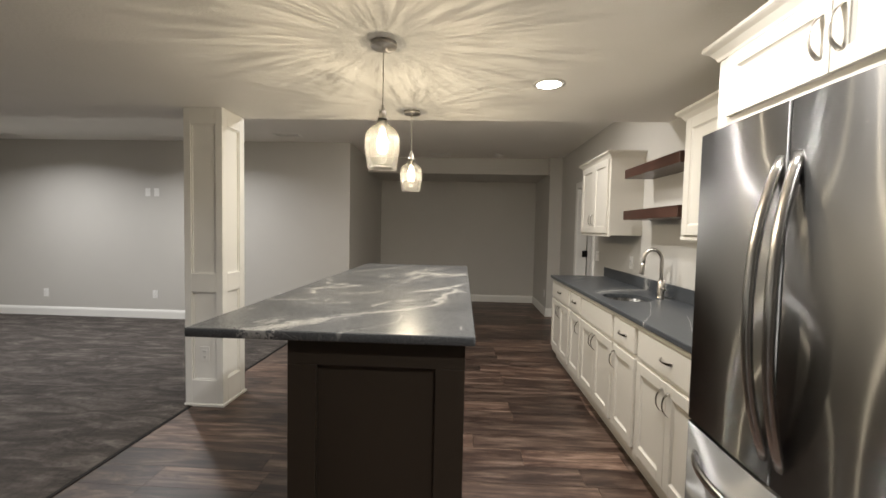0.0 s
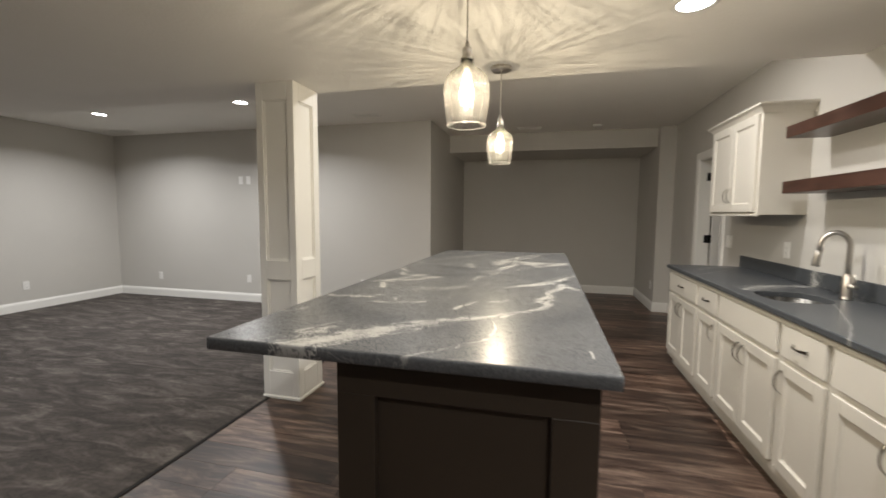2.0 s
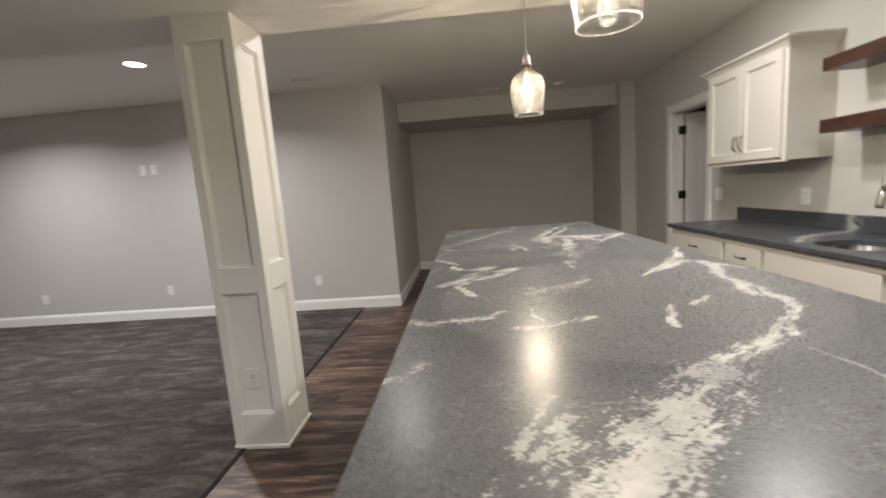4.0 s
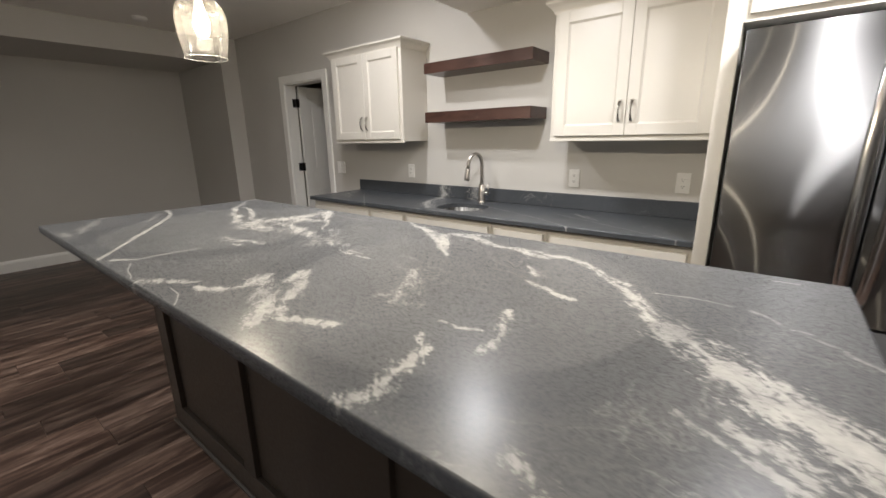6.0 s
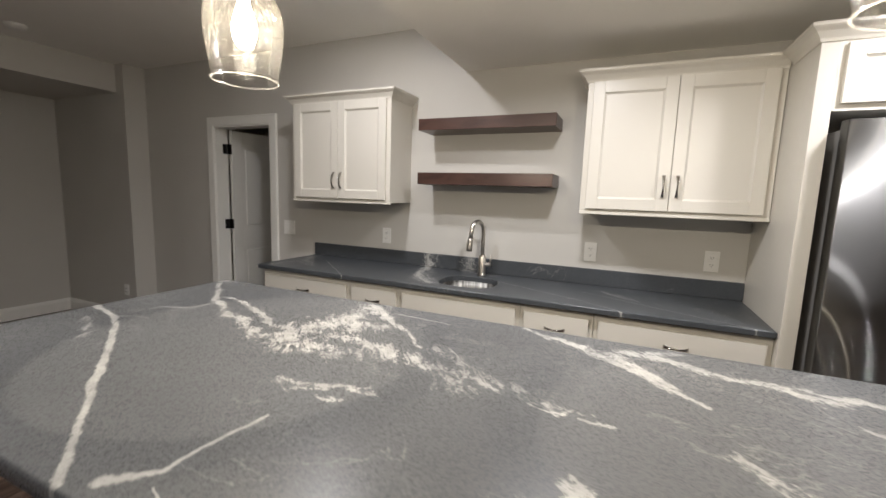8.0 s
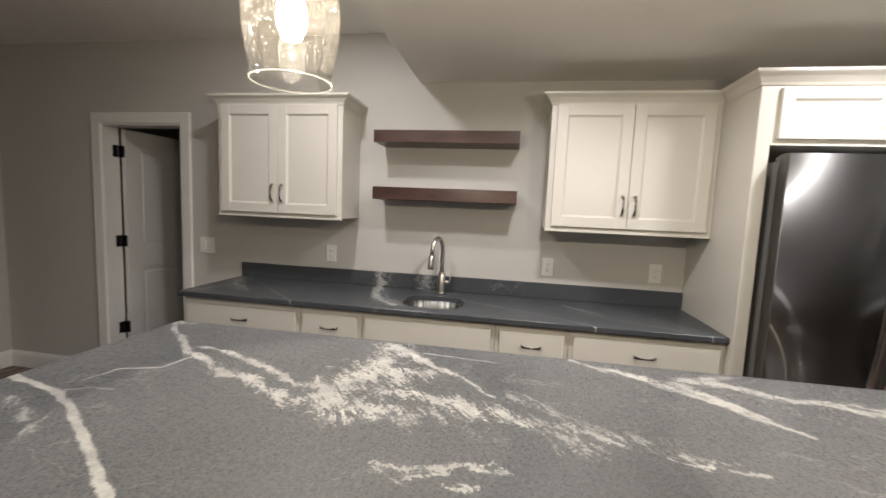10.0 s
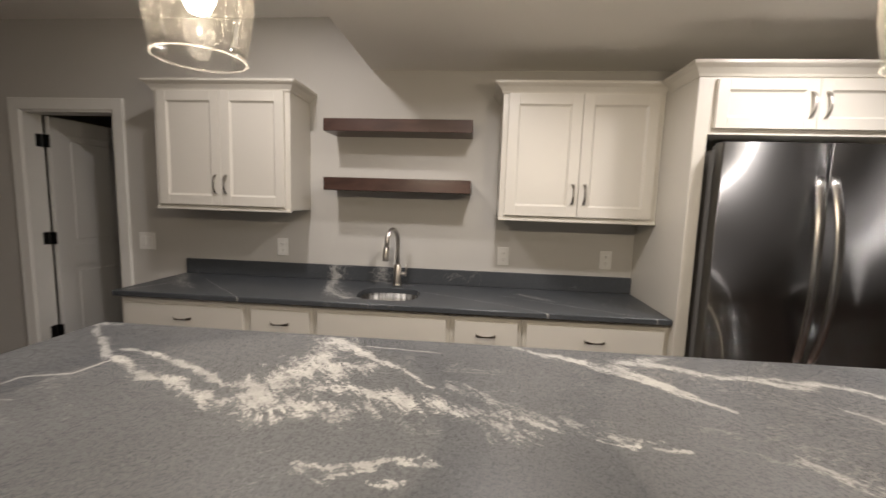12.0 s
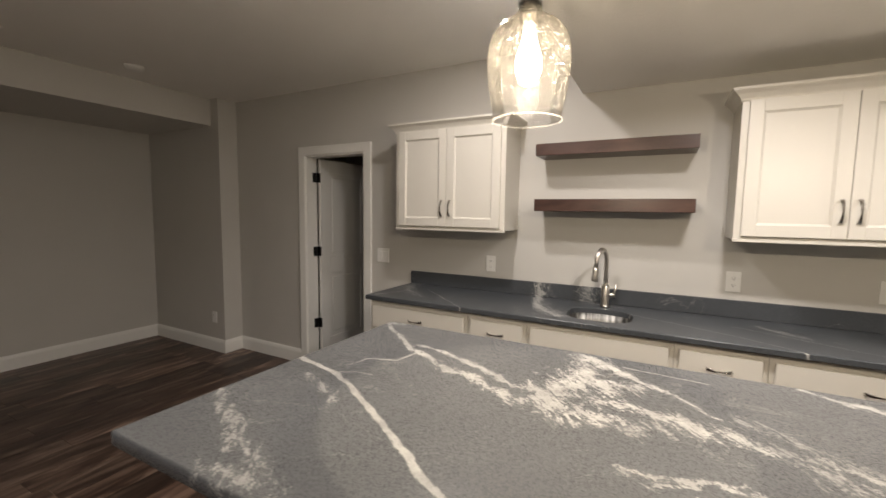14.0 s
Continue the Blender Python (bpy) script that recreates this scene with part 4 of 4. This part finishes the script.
def tap():
    x, y, z = 1.845, 3.456, COUNTER_Z
    t = empty("kitchen_tap", (x, y, z), "brushed nickel gooseneck pull-down kitchen tap", "tap")
    bm = bmesh.new()
    lathe(bm, [(0, z), (0.029, z), (0.029, z + 0.006), (0.026, z + 0.010), (0.0245, z + 0.02), (0.0240, z + 0.128), (0.016, z + 0.140), (0, z + 0.140)], 24, (x, y))
    under(part("body", bm, NICKEL, None, "", True), t)
    bm = bmesh.new()
    pts = [(x, y, z + 0.12), (x, y, z + 0.20), (x, y, z + 0.285)]
    r = 0.060
    wx, wy = -0.93, 0.37
    for i in range(1, 16):
        a = math.pi * i / 16 * 1.06
        d = r * (1 - math.cos(a))
        pts.append((x + wx * d, y + wy * d, z + 0.285 + 0.075 * math.sin(a)))
    ex = pts[-1]
    pts.append((ex[0] + wx * 0.003, ex[1] + wy * 0.003, ex[2] - 0.03))
    tube(bm, pts, 0.0132, 14)
    under(part("neck", bm, NICKEL, None, "", True), t)
    bm = bmesh.new()
    e = Vector(pts[-1])
    tube(bm, [e + Vector((0, 0, 0.002)), e + Vector((wx * 0.004, wy * 0.004, -0.02)), e + Vector((wx * 0.010, wy * 0.010, -0.07)), e + Vector((wx * 0.012, wy * 0.012, -0.085))], [0.0150, 0.0165, 0.0195, 0.0180], 16)
    under(part("spray_head", bm, NICKEL, None, "", True), t)
    bm = bmesh.new()
    tube(bm, [(x, y, z + 0.075), (x, y - 0.058, z + 0.075)], [0.015, 0.0135], 14)
    tube(bm, [(x, y - 0.050, z + 0.075), (x - 0.002, y - 0.056, z + 0.10), (x - 0.006, y - 0.060, z + 0.145)], [0.007, 0.006, 0.0045], 10)
    under(part("lever", bm, NICKEL, None, "", True), t)


tap()

# ---- shelves ----
for z0, z1 in ((1.849, 1.922), (1.504, 1.580)):
    sh = part("floating_shelf", boxes((1.713, WALL_E - 0.001, 3.010, 3.889, z0, z1), bevel=0.002), SHELF_WOOD)
    tagged(sh, "thick dark cherry-stained wooden floating shelf, empty", "shelf", "floating shelves over the sink")


# ---- island ----
def island():
    x0, x1, y0, y1 = -0.205, 0.380, 1.645, 3.975
    top_z = ISLAND_Z - 0.031
    isl = empty("island_cabinet", ((x0 + x1) / 2, (y0 + y1) / 2, 0), "espresso painted island base with framed panels", "island")
    c = 0.022
    # the aisle side stands back between the two end panels
    xr, e = x1 - 0.075, 0.045
    under(part("carcass", boxes((x0 + c, xr - c, y0 + e, y1 - e, 0, top_z)), ISLAND), isl)
    under(part("end_panel", boxes((x0 + c, x1, y0 + c, y0 + e, 0, top_z)), ISLAND), isl)
    under(part("end_panel", boxes((x0 + c, x1, y1 - e, y1 - c, 0, top_z)), ISLAND), isl)

    def side(axis, at, out, cuts, s, rail_top, rail_bot):
        bm = bmesh.new()
        lo, hi = cuts[0], cuts[-1]
        rows = [(lo, hi, 0, rail_bot), (lo, hi, top_z - rail_top, top_z)]
        for i, k in enumerate(cuts):
            a = lo if i == 0 else (hi - s if i == len(cuts) - 1 else k - s / 2)
            rows.append((a, a + s, rail_bot, top_z - rail_top))
        for a, b, p, q in rows:
            if axis == "y":
                block(bm, a, b, min(at, out), max(at, out), p, q, bevel=0.0012)
            else:
                block(bm, min(at, out), max(at, out), a, b, p, q, bevel=0.0012)
        under(part("panel_frame", bm, ISLAND), isl)
    side("y", y0 + c, y0, (x0, x1), 0.095, 0.095, 0.12)
    side("y", y1 - c, y1, (x0, x1), 0.095, 0.095, 0.12)
    inner = (y0 + c, y0 + c + (y1 - y0 - 2 * c) / 3, y0 + c + 2 * (y1 - y0 - 2 * c) / 3, y1 - c)
    side("x", x0 + c, x0, inner, 0.09, 0.095, 0.12)
    side("x", xr - c, xr, (y0 + e, *inner[1:3], y1 - e), 0.09, 0.095, 0.12)
    bm = bmesh.new()
    sweep(bm, [(x0, y0), (x0, y1), (x1, y1), (x1, y1 - e), (xr, y1 - e), (xr, y0 + e), (x1, y0 + e), (x1, y0), (x0, y0)][::-1], [(0, 0), (0.012, 0), (0.012, 0.012), (0.004, 0.018), (0, 0.018)])
    under(part("base_shoe", bm, ISLAND), isl)


island()


def vein_field(x, y, groups, widen):
    """How deep a place lies inside the nearest vein: 1 on its middle line, 0 at its edge."""
    best = np.full(x.shape, -3.0)
    bx = x + 0.006 * np.sin(31 * y + 9 * x) + 0.003 * np.sin(83 * y - 47 * x + 1.3)
    by = y + 0.006 * np.sin(29 * x - 11 * y + 0.7) + 0.003 * np.sin(91 * x + 53 * y)
    for run in groups:
        for (x0, y0, w0), (x1, y1, w1) in zip(run, run[1:]):
            dx, dy = x1 - x0, y1 - y0
            h = np.clip(((bx - x0) * dx + (by - y0) * dy) / (dx * dx + dy * dy), 0, 1)
            d = np.hypot(bx - x0 - h * dx, by - y0 - h * dy)
            best = np.maximum(best, 1 - d / ((w0 + (w1 - w0) * h) * widen + 0.002))
    return best


def island_worktop():
    """A thick slab with eased edges; a fine top sheet carries the depth of the veins."""
    x0, x1, y0, y1, z, h, b, step = -0.512, 0.410, 1.582, 4.068, ISLAND_Z, 0.030, 0.005, 0.004
    nx, ny = int((x1 - x0 - 2 * b) / step) + 1, int((y1 - y0 - 2 * b) / step) + 1
    gx, gy = np.meshgrid(np.linspace(x0 + b, x1 - b, nx), np.linspace(y0 + b, y1 - b, ny))
    verts = [(px, py, z) for px, py in zip(gx.ravel().tolist(), gy.ravel().tolist())]
    faces = [(r * nx + c, r * nx + c + 1, (r + 1) * nx + c + 1, (r + 1) * nx + c) for r in range(ny - 1) for c in range(nx - 1)]
    flat = len(faces)
    ring = list(range(nx)) + [r * nx + nx - 1 for r in range(1, ny)] + [(ny - 1) * nx + c for c in range(nx - 2, -1, -1)] + [r * nx for r in range(ny - 2, 0, -1)]
    base = [verts[i] for i in ring]
    ways = []
    for px, py, _ in base:
        w = Vector(((px > x1 - b - 1e-4) - (px < x0 + b + 1e-4), (py > y1 - b - 1e-4) - (py < y0 + b + 1e-4)))
        ways.append(w.normalized())
    for off, down in ((b * 0.5, b * 0.134), (b * 0.866, b * 0.5), (b, b), (b, h - 0.003), (b - 0.003, h)):
        start = len(verts)
        verts += [(p[0] + w.x * off, p[1] + w.y * off, z - down) for p, w in zip(base, ways)]
        nxt = list(range(start, len(verts)))
        faces += [(ring[i], nxt[i], nxt[(i + 1) % len(nxt)], ring[(i + 1) % len(nxt)]) for i in range(len(nxt))]
        ring = nxt
    faces.append(tuple(reversed(ring)))
    me = bpy.data.meshes.new("island_worktop")
    me.from_pydata(verts, [], faces)
    me.polygons.foreach_set("use_smooth", [flat <= i < len(faces) - 1 for i in range(len(faces))])
    at = np.array(verts)
    for field, groups, widen in (("vein_bold", BOLD, 1.65), ("vein_torn", TORN + CRUMB[:2] + CRUMB[4:5], 2.3), ("vein_crumb", CRUMB[2:4] + CRUMB[5:], 1.6), ("vein_blob", BLOB, 2.25), ("vein_faint", FAINT, 1.9)):
        me.attributes.new(field, "FLOAT", "POINT").data.foreach_set("value", vein_field(at[:, 0], at[:, 1], groups, widen).astype(np.float32))
    me.materials.append(STONE)
    tagged(new("island_worktop", me), "grey soapstone island worktop with bold white veins", "worktop")


island_worktop()


# ---- pendants ----
def pendant(x, y):
    p = empty("pendant_lamp", (x, y, SOFFIT), "seeded clear glass bell pendant lamp, lit", "pendant lamp", "pendant lamps over the island")
    bm = bmesh.new()
    lathe(bm, [(0, SOFFIT), (0.062, SOFFIT), (0.062, SOFFIT - 0.018), (0.058, SOFFIT - 0.022), (0.008, SOFFIT - 0.024), (0.006, SOFFIT - 0.034), (0, SOFFIT - 0.034)], 32, (x, y))
    under(part("canopy", bm, NICKEL, None, "round brushed nickel canopy", True), p)
    bm = bmesh.new()
    tube(bm, [(x, y, SOFFIT - 0.03), (x, y, 1.965)], 0.0032, 8)
    under(part("cord", bm, NICKEL), p)
    bm = bmesh.new()
    lathe(bm, [(0, 1.975), (0.006, 1.973), (0.009, 1.955), (0.017, 1.950), (0.017, 1.942), (0.017, 1.918), (0.024, 1.914), (0.024, 1.908), (0.014, 1.904), (0.015, 1.862), (0, 1.860)], 24, (x, y))
    under(part("socket", bm, NICKEL, None, "brushed nickel lamp socket", True), p)
    prof = [(0.023, 1.913), (0.0238, 1.898), (0.027, 1.887), (0.042, 1.876), (0.061, 1.863), (0.0755, 1.844), (0.0825, 1.820), (0.084, 1.795), (0.082, 1.76), (0.0765, 1.725), (0.0715, 1.697), (0.0695, 1.686), (0.0705, 1.682)]
    inner = [(r - 0.0028, z) for r, z in reversed(prof)]
    bm = bmesh.new()
    lathe(bm, prof + [(0.0690, 1.6785)] + inner + [prof[0]], 48, (x, y))
    bmesh.ops.remove_doubles(bm, verts=bm.verts, dist=1e-5)
    bmesh.ops.recalc_face_normals(bm, faces=bm.faces)
    shade = under(part("shade", bm, GLASS, None, "seeded clear glass bell shade", True), p)
    bm = bmesh.new()
    lathe(bm, [(0, 1.858), (0.012, 1.858), (0.013, 1.845), (0.018, 1.828), (0.025, 1.805), (0.027, 1.79), (0.025, 1.772), (0.016, 1.752), (0, 1.745)], 24, (x, y))
    ring = bmesh.new()
    lathe(ring, [(0.0700 + 0.0015 * math.cos(a), 1.6785 + 0.0015 * math.sin(a)) for a in [i * math.pi / 4 for i in range(9)]], 48, (x, y))
    bmesh.ops.remove_doubles(ring, verts=ring.verts, dist=1e-5)
    under(part("rim", ring, LIP, shade, "polished glass lip", True), shade)
    bulb = under(part("bulb", bm, BULB, None, "glowing warm filament bulb", True), p)
    lamp = bpy.data.lights.new("bulb_light", "POINT")
    lamp.energy, lamp.color, lamp.shadow_soft_size = BULB_WATTS, BULB_WARM, 0.0012
    ob = new("bulb_light", lamp)
    ob.location = (x, y, 1.798)


pendant(-0.028, 2.292)
pendant(-0.033, 3.420)


# ---- recessed lights, some added ----
def can_light(x, y, z, watts):
    c = empty("recessed_light", (x, y, z), "round white recessed ceiling light, lit, seen or added", "recessed light", "recessed ceiling lights")
    bm = bmesh.new()
    lathe(bm, [(0.070, z), (0.094, z), (0.093, z - 0.004), (0.072, z - 0.006), (0.070, z - 0.002)], 32, (x, y))
    under(part("trim_ring", bm, TRIM, None, "", True), c)
    bm = bmesh.new()
    lathe(bm, [(0, z - 0.003), (0.0705, z - 0.003), (0.0705, z - 0.0005), (0, z - 0.0005)], 32, (x, y))
    under(part("lens", bm, LED, None, "glowing lens"), c)
    lamp = bpy.data.lights.new("recessed_lamp", "AREA")
    lamp.shape, lamp.size, lamp.energy, lamp.color = "DISK", 0.13, watts, (COOL if x < -2 else WARM)
    lamp.spread = radians(165 if x > 0 and z == SOFFIT else (180 if x > -2 else 150))
    ob = new("recessed_lamp", lamp)
    ob.location = (x, y, z - 0.008)


# x -0.92, -2.50 and -5.00 are unseen, added to brighten niche, column and lounge
for x, y, z, watts in ((0.85, 2.83, SOFFIT, 11.0), (0.85, 1.60, SOFFIT, KITCHEN_WATTS), (0.85, 0.30, SOFFIT, KITCHEN_WATTS), (0.85, 3.97, CEIL, 12.5),
                       (-0.92, 4.20, CEIL, 6.0), (-3.07, 4.80, CEIL, ROOM_WATTS), (-5.22, 4.88, CEIL, ROOM_WATTS), (-2.50, 1.2, SOFFIT, 11.0), (-5.00, 1.2, SOFFIT, LOUNGE_FILL_WATTS)):
    can_light(x, y, z, watts)


# ---- doors ----
def casing(y0, y1, top, x, out=-1):
    bm = bmesh.new()
    w = 0.085
    prof = [(0, 0.0), (0.004, 0.010), (0.010, 0.014), (0.012, 0.016), (w - 0.02, 0.018), (w - 0.006, 0.020), (w, 0.016), (w, 0)]
    rings = []
    for yy, zz, sy, sz in ((y0, 0.0, -1, 0), (y0, top, -1, 1), (y1, top, 1, 1), (y1, 0.0, 1, 0)):
        rings.append([bm.verts.new((x + out * d, yy + sy * o, zz + sz * o)) for o, d in prof])
    for a, b in zip(rings, rings[1:]):
        for j in range(len(prof)):
            bm.faces.new((a[j], b[j], b[(j + 1) % len(prof)], a[(j + 1) % len(prof)]))
    bm.faces.new(rings[0])
    bm.faces.new(rings[-1])
    bmesh.ops.recalc_face_normals(bm, faces=bm.faces)
    return bm


def door_leaf(width, height, thick=0.035):
    """Two sunk panels; hinge edge at x=0, leaf along +x, faces at y=0 and y=thick."""
    bm = bmesh.new()
    s = 0.105
    cuts = [(0.0, 0.21), (0.86, 1.02), (height - 0.12, height)]
    block(bm, 0, s, 0, thick, 0, height, bevel=0.0015)
    block(bm, width - s, width, 0, thick, 0, height, bevel=0.0015)
    for a, b in cuts:
        block(bm, s, width - s, 0, thick, a, b)
    for a, b in ((0.21, 0.86), (1.02, height - 0.12)):
        block(bm, s, width - s, 0.012, thick - 0.012, a, b)
        block(bm, s + 0.045, width - s - 0.045, 0.005, thick - 0.005, a + 0.045, b - 0.045, bevel=0.004)
    return bm


def open_door():
    y0, y1, top = 5.43, 6.13, 1.998
    d = tagged(part("door_1", casing(y0 + 0.012, y1 - 0.012, top - 0.012, WALL_E), TRIM), "white two-panel door standing open, in a white casing", "door", "", "structure")
    j = boxes((WALL_E - 0.004, WALL_E + T + 0.004, y0, y0 + 0.018, 0, top), (WALL_E - 0.004, WALL_E + T + 0.004, y1 - 0.018, y1, 0, top), (WALL_E - 0.004, WALL_E + T + 0.004, y0 + 0.018, y1 - 0.018, top - 0.018, top))
    part("jamb", j, TRIM, d)
    leaf = part("leaf", door_leaf(0.66, 1.965), DOOR, d)
    leaf.matrix_basis = pose(WALL_E + T + 0.012, y1 - 0.062, 0.010, 0, 0, -3.0)
    for z in (0.39, 1.095, 1.80):
        bm = bmesh.new()
        tube(bm, [(WALL_E + T - 0.012, y1 - 0.024, z - 0.045), (WALL_E + T - 0.012, y1 - 0.024, z + 0.045)], 0.011, 10)
        block(bm, WALL_E + T - 0.05, WALL_E + T + 0.004, y1 - 0.022, y1 - 0.0175, z - 0.045, z + 0.045)
        block(bm, WALL_E + T + 0.002, WALL_E + T + 0.013, y1 - 0.060, y1 - 0.020, z - 0.045, z + 0.045)
        part("hinge", bm, BLACK, d, "black steel butt hinge")
    return d


open_door()


def closed_door():
    y0, y1, top = -0.42, 0.30, 2.0
    d = tagged(part("door_2", casing(y0 + 0.012, y1 - 0.012, top - 0.012, WALL_E), TRIM), "white two-panel door, shut, in a white casing", "door", "", "structure")
    j = boxes((WALL_E - 0.004, WALL_E + T, y0, y0 + 0.018, 0, top), (WALL_E - 0.004, WALL_E + T, y1 - 0.018, y1, 0, top), (WALL_E - 0.004, WALL_E + T, y0 + 0.018, y1 - 0.018, top - 0.018, top))
    part("jamb", j, TRIM, d)
    leaf = part("leaf", door_leaf(0.68, 1.97), DOOR, d)
    leaf.matrix_basis = pose(WALL_E + 0.06, y0 + 0.020, 0.008, 0, 0, 90)
    return d


closed_door()


# ---- plates, vents ----
def plate(at, facing, kind, gangs=1):
    """facing: the way it looks, '-x', '-y' or '+x'. kind: socket, switch or blank."""
    label = {"socket": "white duplex wall socket plate", "switch": "white rocker light switch plate", "blank": "white low-voltage wall plate"}[kind]
    ob = new("wall_" + kind)
    turn = {"-x": 90, "-y": 180, "+x": -90}[facing]
    w, h = 0.072 + 0.046 * (gangs - 1), 0.116
    part("cover", boxes((-w / 2, w / 2, 0.0, 0.006, -h / 2, h / 2), bevel=0.002, segs=2), PLATE, ob)
    for g in range(gangs):
        cx = (g - (gangs - 1) / 2) * 0.046
        if kind == "socket":
            for cz in (-0.02, 0.02):
                face = part("receptacle", boxes((cx - 0.016, cx + 0.016, 0.006, 0.0085, cz - 0.0135, cz + 0.0135), bevel=0.002), PLATE, ob)
                part("slot", boxes((cx - 0.0075, cx - 0.0055, 0.0085, 0.0092, cz - 0.002, cz + 0.006), (cx + 0.0055, cx + 0.0075, 0.0085, 0.0092, cz - 0.002, cz + 0.006), (cx - 0.002, cx + 0.002, 0.0085, 0.0092, cz - 0.010, cz - 0.006)), SLOT, face)
        elif kind == "switch":
            part("rocker", boxes((cx - 0.0165, cx + 0.0165, 0.006, 0.010, -0.033, 0.033), bevel=0.002), PLATE, ob)
        else:
            part("insert", boxes((cx - 0.0165, cx + 0.0165, 0.006, 0.008, -0.033, 0.033), bevel=0.001), PLATE, ob)
    ob.matrix_basis = pose(*at, 0, 0, turn)
    return tagged(ob, label, "wall plate")


for y in (4.262, 2.790, 2.149):
    plate((WALL_E, y, 1.118), "-x", "socket")
plate((WALL_E, 5.235, 1.12), "-x", "switch", 2)
for x in (-4.19, -4.06):
    plate((x, FAR_Y, 1.84), "-y", "blank")
for x, z in ((-5.77, 0.34), (-4.10, 0.36), (-2.215, 0.37)):
    plate((x, FAR_Y, z), "-y", "socket")
plate((LEFT_X, 4.80, 0.35), "+x", "socket")
plate((NICHE_E, 7.26, 0.36), "-x", "socket")
plate((-1.590, 3.363, 0.40), "-y", "socket")


def vent(x, y, z):
    v = empty("ceiling_vent", (x, y, z), "white slatted ceiling register", "vent")
    under(part("frame", boxes((x - 0.17, x + 0.17, y - 0.08, y - 0.055, z - 0.006, z), (x - 0.17, x + 0.17, y + 0.055, y + 0.08, z - 0.006, z), (x - 0.17, x - 0.15, y - 0.055, y + 0.055, z - 0.006, z), (x + 0.15, x + 0.17, y - 0.055, y + 0.055, z - 0.006, z), bevel=0.001), TRIM), v)
    # flat dark sheet standing in for the shade inside the duct
    under(part("duct_shade_sheet", boxes((x - 0.15, x + 0.15, y - 0.055, y + 0.055, z - 0.0015, z)), DARK), v)
    for i in range(6):
        yy = y - 0.045 + i * 0.018
        under(part("slat", boxes((x - 0.15, x + 0.15, yy - 0.0022, yy + 0.0022, z - 0.005, z - 0.0016)), TRIM), v)


vent(-1.95, 5.66, CEIL)
vent(0.0, 6.87, CEIL)
vent(-6.0, 5.8, CEIL)
bm = bmesh.new()
lathe(bm, [(0, CEIL), (0.065, CEIL), (0.065, CEIL - 0.012), (0.055, CEIL - 0.030), (0.02, CEIL - 0.034), (0, CEIL - 0.034)], 32, (0.90, 6.83))
tagged(part("smoke_alarm", bm, PLATE, None, "", True), "round white smoke alarm on the ceiling", "smoke alarm")

plank_floor()
